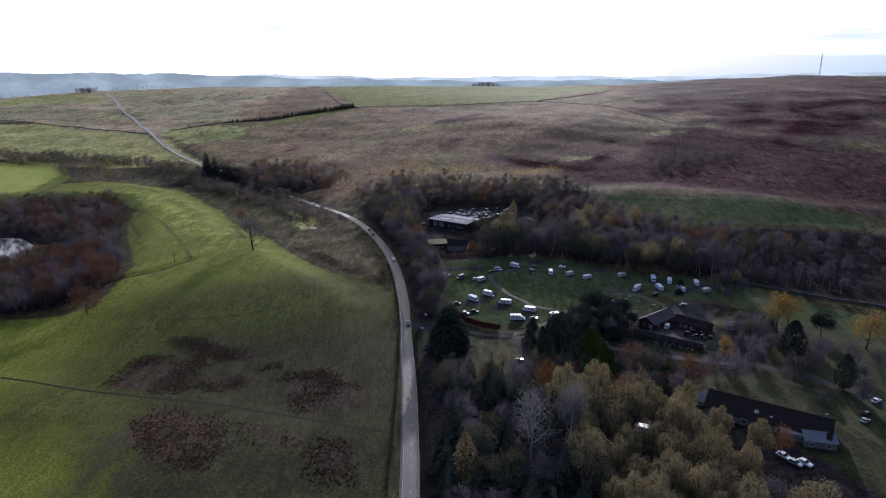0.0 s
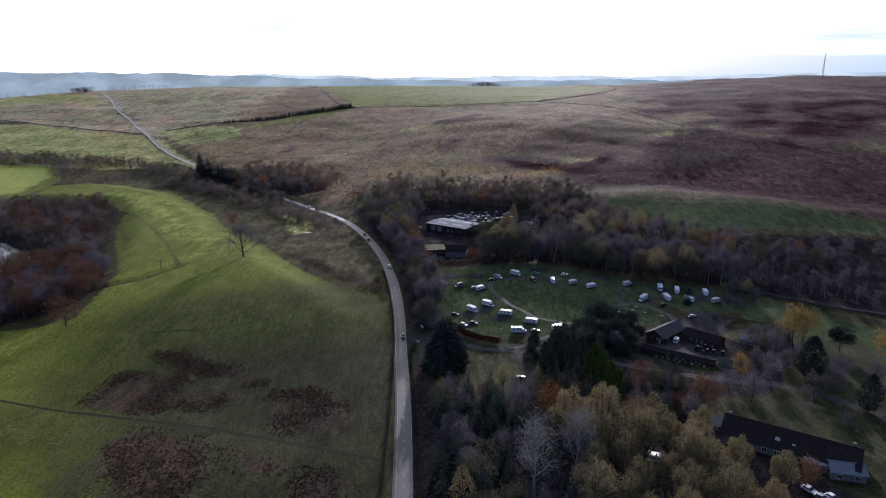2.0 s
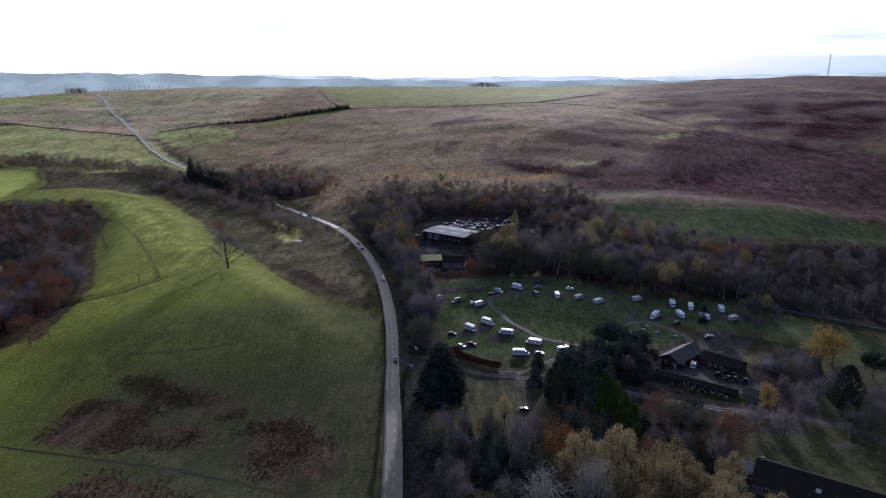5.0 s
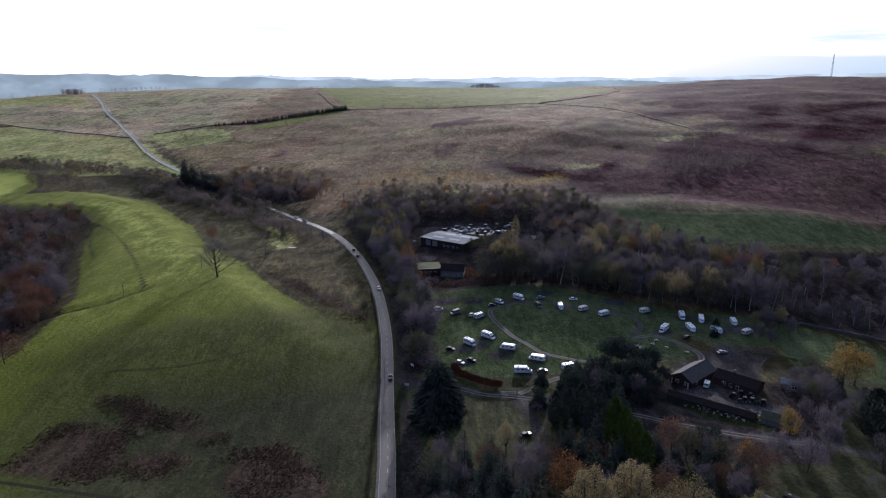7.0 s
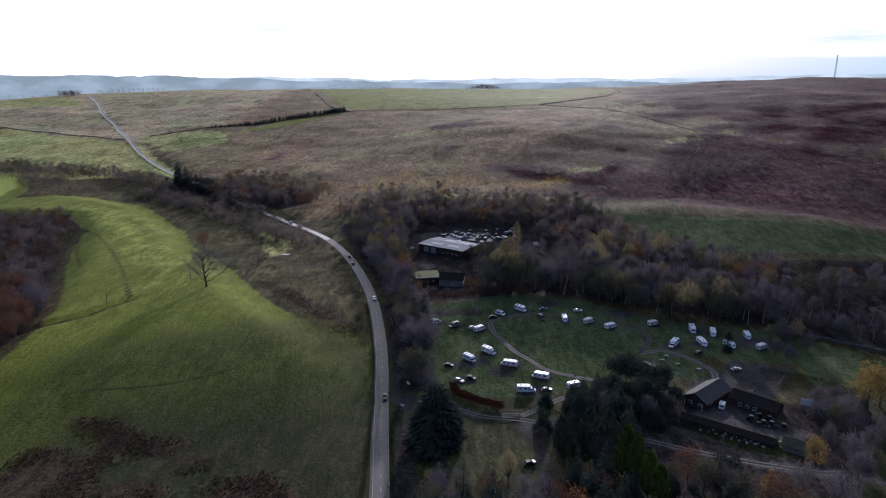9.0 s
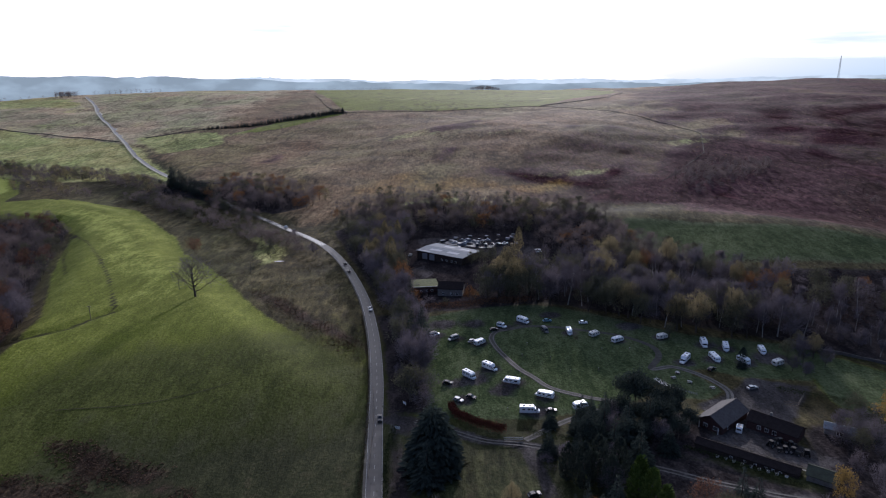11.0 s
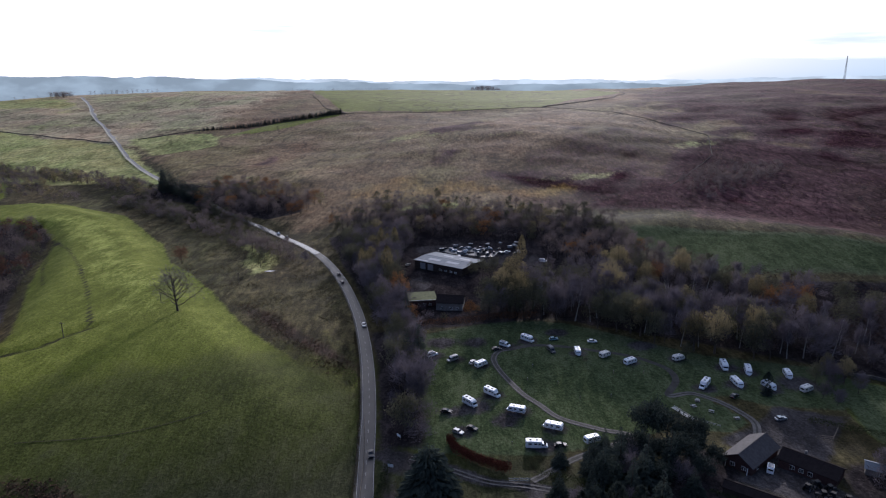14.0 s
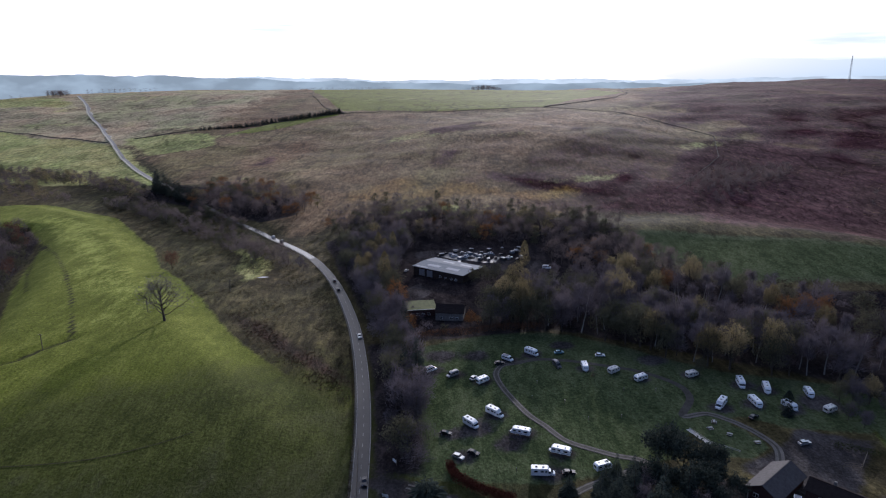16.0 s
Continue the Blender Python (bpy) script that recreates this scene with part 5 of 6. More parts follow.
def motorhome(long=6.6, shell=None, hood=True, label="white motorhome with a dark windscreen on grass"):
    root = thing("motorhome", label, "motorhome", "parked campers")
    h = long / 2
    part("body", side_shape([(-h, 0.45), (h * 0.42, 0.45), (h * 0.42, 1.75), (h * (0.78 if hood else 0.52), 1.95), (h * (0.7 if hood else 0.46), 2.55), (h * 0.4, 2.85), (-h + 0.2, 2.85), (-h, 2.6)], 2.3, 0.08), shell or WHITE, root)
    cab = part("cab", side_shape([(h * 0.42 - 0.1, 0.4), (h - 0.05, 0.4), (h, 0.95), (h * 0.86, 1.2), (h * 0.6, 1.95), (h * 0.42 - 0.1, 1.95)], 1.95, 0.09), shell or WHITE, root)
    ws = box(0, 0, 0, 0.06, 1.75, 0.86, 0.02)
    bmesh.ops.rotate(ws, verts=ws.verts, matrix=Matrix.Rotation(-math.atan2(h * 0.26, 0.75), 3, "Y"))
    bmesh.ops.translate(ws, vec=(h * 0.745, 0, 1.58), verts=ws.verts)
    part("windscreen", ws, GLASS, cab)
    for s in (-1, 1):
        part("side_glass", box(h * 0.56, s * 0.98, 1.5, h * 0.22, 0.05, 0.5, 0.02), GLASS, cab)
        part("headlamp", box(h - 0.02, s * 0.72, 0.85, 0.08, 0.3, 0.2, 0.02), RIM, cab)
        part("mirror", box(h * 0.66, s * 1.15, 1.4, 0.12, 0.25, 0.35, 0.03), GREYTRIM, cab)
        wheel(root, h * 0.66, s * 0.9)
        wheel(root, -h * 0.5, s * 0.98)
        part("tail_lamp", box(-h - 0.01, s * 0.95, 0.9, 0.06, 0.18, 0.4), REDLAMP, root)
    panes(root, ((-h * 0.6, long * 0.15), (-h * 0.08, long * 0.13), (h * 0.25, long * 0.08)), 1.16, 1.9, 0.55)
    part("door", box(h * 0.08, 1.165, 1.35, 0.6, 0.05, 1.75, 0.02), CREAM, root)
    part("rear_window", box(-h - 0.015, 0, 2.0, 0.06, 1.1, 0.55, 0.02), GLASS, root)
    part("skirt", box(-h * 0.3, 0, 0.42, long * 0.66, 2.32, 0.16), GREYTRIM, root)
    for x in (-h * 0.55, 0.1):
        part("roof_light", box(x, 0, 2.88, 0.7, 0.7, 0.16, 0.04), GLASS if x < 0 else GREYTRIM, root)
    part("awning_box", box(-h * 0.2, 1.2, 2.62, long * 0.55, 0.14, 0.16, 0.03), GREYTRIM, root)
    return root


def van(paint, label):
    root = thing("camper_van", label, "van", "parked campers")
    part("body", side_shape([(-2.6, 0.4), (2.5, 0.4), (2.6, 0.95), (1.9, 1.2), (1.15, 2.0), (0.7, 2.3), (-2.4, 2.35), (-2.6, 2.0)], 1.95, 0.09), paint, root)
    ws = box(0, 0, 0, 0.06, 1.65, 0.95, 0.02)
    bmesh.ops.rotate(ws, verts=ws.verts, matrix=Matrix.Rotation(-math.atan2(0.75, 0.8), 3, "Y"))
    bmesh.ops.translate(ws, vec=(1.56, 0, 1.63), verts=ws.verts)
    part("windscreen", ws, GLASS, root)
    panes(root, ((-1.6, 1.2), (-0.2, 1.2), (0.95, 0.7)), 0.985, 1.68, 0.55)
    part("rear_window", box(-2.6, 0, 1.7, 0.08, 1.5, 0.55, 0.02), GLASS, root)
    part("bumper", box(2.55, 0, 0.5, 0.2, 1.85, 0.25, 0.05), GREYTRIM, root)
    part("roof_rail", box(-0.8, 0, 2.4, 2.6, 1.5, 0.12, 0.03), GREYTRIM, root)
    for s in (-1, 1):
        wheel(root, 1.6, s * 0.88)
        wheel(root, -1.55, s * 0.88)
        part("headlamp", box(2.56, s * 0.7, 0.85, 0.1, 0.35, 0.2, 0.02), RIM, root)
    return root


def car(paint, label, estate=False):
    root = thing("car", label, "car", "parked cars")
    part("body", side_shape([(-2.1, 0.3), (2.1, 0.3), (2.15, 0.65), (1.95, 0.85), (0.95, 0.98), (-1.6, 1.0), (-2.1, 0.9)], 1.76, 0.08), paint, root)
    rear = -2.0 if estate else -1.75
    part("cabin", side_shape([(1.0, 0.95), (0.25, 1.42), (-1.1, 1.46), (rear + 0.25, 1.35), (rear, 0.95)], 1.56, 0.06), GLASS, root)
    part("roof", box(-0.55, 0, 1.46, 1.5 if not estate else 2.0, 1.42, 0.08, 0.03), paint, root)
    for s in (-1, 1):
        wheel(root, 1.3, s * 0.8, 0.31)
        wheel(root, -1.3, s * 0.8, 0.31)
        part("headlamp", box(2.08, s * 0.62, 0.68, 0.12, 0.36, 0.14, 0.02), RIM, root)
        part("tail_lamp", box(-2.09, s * 0.65, 0.78, 0.08, 0.3, 0.14, 0.02), REDLAMP, root)
        part("mirror", box(0.72, s * 0.95, 0.98, 0.12, 0.2, 0.14, 0.03), paint, root)
    return root


MODELS = {
    "caravan": caravan(), "caravan_long": caravan(6.6, WHITE, plain("blue_grey_stripe", (0.10, 0.14, 0.20), 0.5), "long white caravan with a blue-grey stripe"), "caravan_cream": caravan(5.0, CREAM, None, "short cream caravan with dark windows"),
    "motorhome": motorhome(), "motorhome_long": motorhome(7.4, WHITE, False, "long white coach-built motorhome on the grass"), "van_white": van(WHITE, "white high-roofed camper van"), "van_grey": van(SILVER, "silver-grey camper van with dark windows"),
    "van_dark": van(plain("dark_grey_van_paint", (0.07, 0.07, 0.075), 0.35), "dark grey camper van with a pale roof"), "car_silver": car(SILVER, "silver hatchback parked on the grass"), "car_blue": car(BLUE, "pale blue hatchback parked on the grass"),
    "car_black": car(BLACK, "black car with a pale roof reflection"), "car_white": car(WHITE, "white hatchback parked on the ground"), "car_estate": car(SILVER, "silver estate car beside a trailer", True),
}
MODEL_USED = set()


def tilt_to_ground(x, y):
    n = Vector((gz(x - 2, y) - gz(x + 2, y), gz(x, y - 2) - gz(x, y + 2), 4.0)).normalized()
    return Vector((0, 0, 1)).rotation_difference(n).to_matrix().to_4x4()


def park(key, x, y, heading, lift=0.0, label=""):
    """Stands one vehicle on the ground; heading in degrees, 0 to the right, 90 straight ahead."""
    m = Matrix.Translation((x, y, gz(x, y) + lift)) @ tilt_to_ground(x, y) @ Matrix.Rotation(radians(heading), 4, "Z")
    if key in MODEL_USED:
        ob = copy_thing(MODELS[key], m)
    else:
        MODEL_USED.add(key)
        ob = MODELS[key]
        ob.matrix_basis = m
    return tagged(ob, label)


for key, x, y, heading in (
    ("van_white", 1, 371, 35), ("van_grey", 10, 366, 215), ("caravan", 22, 360, 38), ("car_silver", 18.5, 363, 60), ("van_white", 34, 379, -42), ("motorhome", 45, 384, -47),
    ("car_blue", 57, 384, 5), ("van_dark", 54, 372, -72), ("caravan", 65, 369, -92), ("car_white", 74, 380, -5), ("caravan_cream", 76, 365, 32), ("motorhome_long", 25, 335, -46),
    ("motorhome", 16, 328, -50), ("car_black", 7, 323, -15), ("caravan_long", 33, 322, 158), ("caravan_long", 44.5, 310, 155), ("motorhome_long", 37, 299, -6), ("car_black", 45, 299, 3),
    ("car_estate", 11, 309, -35), ("car_black", 16, 311, -30), ("caravan", 56, 301, 20), ("caravan", 85, 358, 28), ("caravan_cream", 106, 360, 22), ("motorhome", 122, 352, -100), ("caravan_long", 130, 348, -107),
    ("caravan", 144, 344, -100), ("motorhome_long", 108, 337, -130), ("caravan_long", 121, 338, -86), ("caravan", 132, 335, -70), ("caravan_cream", 145, 332, 25), ("car_black", 116, 328.5, 35), ("car_silver", 125, 312, 12),
    ("van_white", 106.5, 282.5, 60), ("car_black", 31.8, 250.1, 20), ("caravan_cream", 65.3, 186.6, -30), ("car_black", 30, 375.5, 10),
    ("car_white", 102.9, 169.4, -60), ("car_silver", 104.4, 165.7, -60), ("car_white", 107.2, 165.6, -60), ("car_silver", 141.2, 190.5, 30), ("car_black", 145.4, 195.8, 30), ("car_white", 155.6, 206.3, 30),
    ("car_white", -126.6, 608.5, 130), ("car_black", -117.2, 596.8, 130), ("car_silver", -33.7, 408, -76), ("car_black", -55.2, 478.5, 110), ("car_black", -60.2, 496, 110), ("car_black", -18.2, 297, -84),
    ("car_white", 14, 541, 20), ("van_white", 22, 536, 70), ("car_silver", 28, 540, 110), ("car_black", 35, 533, 30), ("car_white", 38, 540, 160), ("car_black", 45, 535, 60), ("car_silver", 20, 546, 0), ("van_dark", 30, 527, 90), ("van_dark", 36, 524, 90), ("car_black", 8, 548, 40),
    ("car_white", 50, 528, 10), ("van_white", 70, 500, -20), ("car_silver", -17, 512, 70), ("car_black", 55, 522, 40), ("car_black", 41, 528, 80),
):
    park(key, x, y, heading, 0.13 if key.startswith("car") and x < -17 else 0.0)

# ---- buildings ----
SLATE = plain("dark_slate", (0.022, 0.018, 0.018), 0.95, 0, 0.4, 0.8)
SLATE.node_tree.nodes["Principled BSDF"].inputs["Specular IOR Level"].default_value = 0.02
GREYSLATE = plain("grey_slate", (0.060, 0.056, 0.058), 0.85, 0, 0.4, 0.8)
TIN = Mat("grey_sheet_roof", 0.85, 0.0)
TIN.b.inputs["Specular IOR Level"].default_value = 0.12
TIN.color(TIN.ramp(TIN.mix(0.5, TIN.noise(0.25), TIN.noise(3)), (0.3, (0.105, 0.122, 0.140)), (0.7, (0.165, 0.185, 0.205))))
TIN = TIN.m
SKYLIGHT = plain("pale_roof_light", (0.27, 0.29, 0.31), 0.8, 0, 0.1, 1.0)
DARKWALL = plain("dark_stained_boards", (0.045, 0.034, 0.028), 0.8, 0, 0.4, 0.7)
REDWALL = plain("red_brown_brick_wall", (0.062, 0.034, 0.030), 0.85, 0, 0.4, 1.5)
STONE = plain("grey_field_stone", (0.17, 0.16, 0.145), 0.9, 0, 0.5, 1.4)
WHITEWALL = plain("white_render", (0.62, 0.61, 0.58), 0.8, 0, 0.15, 0.8)
MOSS_DARK = plain("dull_mossy_slate", (0.05, 0.055, 0.04), 0.95, 0, 0.5, 0.6)
MOSS = plain("mossy_felt_roof", (0.075, 0.085, 0.035), 0.95, 0, 0.5, 0.6)
WFRAME = plain("white_window_frame", (0.68, 0.68, 0.66), 0.5)
CONCRETE = plain("pale_concrete", (0.36, 0.35, 0.33), 0.85, 0, 0.3, 0.8)
TIMBER = plain("weathered_timber", (0.15, 0.125, 0.10), 0.85, 0, 0.35, 2.0)
HEDGE = foliage("beech_hedge_leaves", (0.050, 0.016, 0.012), (0.14, 0.045, 0.03))
HEDGE_GREEN = foliage("dark_hedge_leaves", (0.022, 0.028, 0.013), (0.06, 0.07, 0.03))


def window(root, x, y, z, wide, high, turn):
    w = part("window", box(0, 0, 0, wide, 0.12, high, 0.02), WFRAME, root)
    w.matrix_basis = pose(x, y, z, 0, 0, turn)
    for s in (-1, 1):
        part("pane", box(s * wide * 0.235, -0.045, 0, wide * 0.40, 0.06, high * 0.84), GLASS, w)


def gabled(name, label, category, x, y, turn, long, wide, eave, ridge, wall, roof, faces=(), over=0.5, lights=(), z=None):
    """A house with gables at both ends of its length; faces: side (front, back, left, right), place along it, sill, width, height."""
    root = thing(name, label, category)
    base = min(gz(x + dx, y + dy) for dx in (-5, 0, 5) for dy in (-5, 0, 5)) if z is None else z
    root.matrix_basis = pose(x, y, base, 0, 0, turn)
    h = long / 2
    bm = bmesh.new()
    prof = [(-wide / 2, -1.0), (wide / 2, -1.0), (wide / 2, eave), (0, ridge), (-wide / 2, eave)]
    a = [bm.verts.new((-h, p, q)) for p, q in prof]
    b = [bm.verts.new((h, p, q)) for p, q in prof]
    bm.faces.new(a[::-1])
    bm.faces.new(b)
    for i in range(5):
        j = (i + 1) % 5
        bm.faces.new((a[i], a[j], b[j], b[i]))
    bmesh.ops.recalc_face_normals(bm, faces=bm.faces)
    part("wall", bm, wall, root)
    pitch = math.atan2(ridge - eave, wide / 2)
    run = math.hypot(wide / 2, ridge - eave) + over
    for s in (-1, 1):
        rf = box(0, 0, 0.12, long + 2 * over, run, 0.16, 0.02)
        slab = part("roof", rf, roof, root)
        slab.matrix_basis = Matrix.Translation((0, s * (run / 2) * math.cos(pitch), ridge - (run / 2) * math.sin(pitch))) @ Matrix.Rotation(-s * pitch, 4, "X")
        for side, u, v, lu, lv in lights:
            if side == s:
                part("roof_light", box(u, v * run, 0.215, lu, lv, 0.05, 0.01), SKYLIGHT, slab)
    part("ridge", box(0, 0, ridge + 0.2, long + 2 * over, 0.4, 0.14, 0.04), roof, root)
    for side, u, sill, w, hh in faces:
        if side == "front":
            window(root, u, -wide / 2 - 0.03, sill + hh / 2, w, hh, 0)
        elif side == "back":
            window(root, u, wide / 2 + 0.03, sill + hh / 2, w, hh, 180)
        elif side == "left":
            window(root, -h - 0.03, u, sill + hh / 2, w, hh, -90)
        else:
            window(root, h + 0.03, u, sill + hh / 2, w, hh, 90)
    return root


barn = gabled("barn", "long barn with a grey sheet roof and pale roof lights", "barn", 9.6, 503, -36, 37, 23, 5.0, 5.8, DARKWALL, TIN,
              [("front", u, 1.0, 1.6, 1.2) for u in (2, 6, 10, 13.5)], 0.6, [(-1, -7, 0.05, 9, 3.2), (-1, 7, 0.05, 9, 3.2), (1, -4, 0.0, 8, 3.0), (1, 9, 0.0, 8, 3.0), (-1, -13, -0.36, 9, 1.6)])
for u in (-12, -6):
    part("door", box(u, -11.55, 2.0, 4.2, 0.15, 4.0, 0.03), GREYTRIM, barn)
workshop = gabled("workshop", "old stone-and-brick workshop with a grey slate roof", "workshop", 10, 432, -8, 14, 11, 4.2, 7.0, STONE, SLATE, [("front", 1, 0.8, 1.6, 1.3), ("front", 4, 0.8, 1.6, 1.3), ("front", -4, 0.8, 1.2, 1.3)], 0.4)
annex = thing("brick_outbuilding", "low red brick outbuilding with a mossy flat roof", "outbuilding")
annex.matrix_basis = pose(-6, 440, gz(-6, 440) - 0.3, 0, 0, 8)
part("wall", box(0, 0, 1.6, 16, 15, 4.2, 0.03), REDWALL, annex)
part("roof", box(0, 0, 3.82, 16.6, 15.6, 0.22, 0.04), MOSS, annex)
part("parapet", box(0, -7.6, 4.05, 16.6, 0.4, 0.3, 0.03), CONCRETE, annex)
for u in (-5, -2, 1, 4):
    window(annex, u, -7.53, 1.6, 1.4, 1.2, 0)
chalet = gabled("chalet_wing", "reception chalet wing with red-brown walls and slate roof", "chalet", 103.3, 288.7, 40, 18, 9, 3.0, 5.6, REDWALL, GREYSLATE, [("left", -2, 0.9, 1.5, 1.3), ("left", 1.5, 0.9, 1.5, 1.3), ("front", -5, 0.9, 1.3, 1.3)], 0.6)
part("porch_post", box(-9.7, -3.4, 1.2, 0.2, 0.2, 2.6), WFRAME, chalet)
part("porch_post", box(-9.7, 3.4, 1.2, 0.2, 0.2, 2.6), WFRAME, chalet)
wing = gabled("chalet_wing", "long low chalet wing with three white windows", "chalet", 118.2, 281.4, -46, 16, 8, 3.0, 5.0, REDWALL, SLATE, [("front", u, 0.9, 1.3, 1.4) for u in (-4, -1.5, 1)], 0.5)
part("chimney", box(-2, 0.5, 5.6, 0.7, 0.7, 1.4, 0.04), STONE, wing)
gabled("yard_range", "long low range with a dark slate roof before the yard", "outbuilding", 100.5, 264.5, -37, 30, 4.6, 1.9, 3.0, DARKWALL, SLATE, [("front", u, 0.6, 0.9, 0.7) for u in (-4, 0, 3, 6, 8, 10)], 0.3)
gabled("store_shed", "small shed with a dull mossy roof by the yard", "shed", 118, 253, -38, 8, 6.5, 2.2, 3.8, STONE, MOSS_DARK, [], 0.4)
gabled("garage", "low garage with a pale sheet roof behind the yard", "garage", 139, 279.5, -32, 9, 5, 2.2, 3.2, STONE, TIN, [("front", 0, 0.5, 2.0, 1.4)], 0.4)
lodge = gabled("lodge", "long lodge with a dark brown slate roof and white windows", "house", 107.9, 189.9, -34.5, 37, 14, 3.2, 6.6, STONE, SLATE,
               [("front", u, 0.9, 1.5, 1.4) for u in (-15, -12, -6, -2.5, 0, 4, 8)] + [("left", 0, 1.0, 1.4, 1.4)], 0.5, [(-1, -3, -0.05, 1.3, 1.3), (-1, 1.5, -0.12, 0.9, 0.5)])
part("chimney", box(16.5, 0.8, 6.9, 0.9, 0.9, 1.6, 0.05), STONE, lodge)
part("chimney", box(-17.5, 0, 6.9, 0.8, 0.8, 1.4, 0.05), STONE, lodge)
gabled("stone_wing", "pale stone wing of the lodge with a grey roof", "house", 117.1, 176.5, -14, 9, 6.5, 2.6, 4.2, STONE, TIN, [("front", -2.4, 0.8, 1.4, 1.3), ("front", 2.2, 0.8, 1.4, 1.3)], 0.4)
gabled("stone_wing", "flat-roofed stone link with three round-headed windows", "house", 110.8, 179.6, -20, 7, 4.0, 2.5, 3.0, STONE, TIN, [("front", u, 0.9, 0.9, 1.0) for u in (-2.2, 0, 2.2)], 0.3)
gabled("garden_room", "white glazed garden room with a pale roof", "conservatory", 92, 203.9, -34.5, 6, 5, 2.8, 4.0, WHITEWALL, TIN, [("front", u, 0.6, 1.2, 1.6) for u in (-2, -0.6, 0.8, 2.2)] + [("left", 0, 0.6, 3.2, 1.6)], 0.3)
gabled("cottage", "white cottage with a slate roof beside the drive", "house", 148.9, 180.1, 55, 16, 8, 3.2, 6.0, WHITEWALL, SLATE, [("left", -2, 1.0, 1.3, 1.3), ("left", 2, 1.0, 1.3, 1.3), ("back", -4, 1.0, 1.3, 1.3), ("back", 0, 1.0, 1.3, 1.3)], 0.5)


def hedge(label, line, high, wide, dress, blades):
    """A clipped hedge: a dense body of short blades along a line."""
    s = Shape()
    rh = random.Random(11)
    pts = dense(line, 1.0)
    for _ in range(blades):
        x, y = pts[int(rh.random() * len(pts))]
        x, y = x + rh.uniform(-wide, wide) * 0.5, y + rh.uniform(-wide, wide) * 0.5
        p = Vector((x, y, gz(x, y) + high * rh.random() ** 0.6))
        s.leaf(p, rnd_dir(rh, 0.4), rnd_dir(rh), rh.uniform(0.3, 0.55), rh.uniform(0.2, 0.4))
    return tagged(new("hedge", s.mesh("hedge", dress)), label, "hedge")


hedge("clipped dark red beech hedge by the camp entrance", [(8, 303), (10, 297), (18, 290), (26, 286)], 2.9, 2.4, HEDGE, 9000)
hedge("tall russet beech hedge at the back of the camping field", [(-8, 404), (10, 407), (33, 411.5), (52, 410)], 3.6, 2.6, foliage("russet_hedge", (0.075, 0.040, 0.025), (0.20, 0.11, 0.06), 0.75, 0.2), 4200)
hedge("dark green hedge along the garden of the chalet", [(134, 310), (145, 304), (155, 298), (160, 290)], 2.2, 1.8, HEDGE_GREEN, 1800)
hedge("dark hedge below the meadow strip", [(158, 346), (170, 341), (186, 327), (210, 300), (245, 270), (300, 225)], 1.6, 1.8, HEDGE_GREEN, 3600)
hedge("dark hedge beside the camp drive", [(36, 284), (48, 278), (60, 273)], 2.2, 2.0, HEDGE_GREEN, 1500)
hedge("low dark hedge below the yard", [(84, 272), (97, 261), (110, 249)], 1.4, 1.4, HEDGE_GREEN, 1500)
hedge("rough hedge between road and camp", [(-12, 290), (-14, 275), (-12, 250), (-9, 215), (-7, 180), (-5, 150)], 2.0, 1.8, HEDGE_GREEN, 3600)
hedge("brambly hedge along the pasture side of the road", [(-17.5, 160), (-19, 224), (-22, 290), (-26, 330), (-31, 365), (-37, 398)], 1.1, 1.0, foliage("brown_bramble", (0.035, 0.026, 0.014), (0.10, 0.075, 0.04)), 4200)


def fence(label, line, high=1.1, gap=2.6, rails=2, stuff=TIMBER):
    """Posts with rails between them; each post and each rail a piece of its own."""
    root = thing("fence", label, "fence")
    pts = dense(line, gap)
    post_me, rail_me = None, None
    for i, (x, y) in enumerate(pts):
        z = gz(x, y)
        if post_me is None:
            post_me = part("post", box(0, 0, high / 2 - 0.1, 0.14, 0.14, high + 0.2, 0.02), stuff, root).data
            ob = root.children[-1]
        else:
            ob = new("post", post_me)
            ob.parent = root
        ob.matrix_basis = pose(x, y, z)
        if i and rails:
            px, py = pts[i - 1]
            pz = gz(px, py)
            d = Vector((x - px, y - py, z - pz))
            for k in range(rails):
                if rail_me is None:
                    rail_me = part("rail", box(0.5, 0, 0, 1.0, 0.06, 0.12), stuff, root).data
                    ob = root.children[-1]
                else:
                    ob = new("rail", rail_me)
                    ob.parent = root
                ob.matrix_basis = Matrix.Translation((px, py, pz + high * (0.45 + 0.45 * k))) @ d.to_track_quat("X", "Z").to_matrix().to_4x4() @ Matrix.Diagonal((d.length, 1, 1, 1))
    return root


fence("weathered post and rail fence by the road", [(-18.5, 262), (-20, 292), (-23, 320)], 1.2, 3.0)
fence("timber fence along the chalet yard", [(94, 277), (104, 268), (115, 259)], 1.1, 2.4)
fence("pale timber fence in the chalet garden", [(130, 299), (135, 298), (141, 305)], 1.4, 2.0, 3)
fence("white rail fence round the little green", [(91, 322), (95, 313), (102, 308)], 0.9, 2.0, 2, CONCRETE)
gate = thing("field_gate", "pale double-barred gate across the camp drive", "gate")
gate.matrix_basis = pose(29, 280.7, gz(29, 280.7))
for zz in (0.5, 1.15):
    part("bar", box(0, 0, zz, 6.6, 0.14, 0.3, 0.03), CONCRETE, gate)
for xx in (-3.3, 0, 3.3):
    part("gatepost", box(xx, 0, 0.6, 0.25, 0.25, 1.6, 0.03), TIMBER, gate)


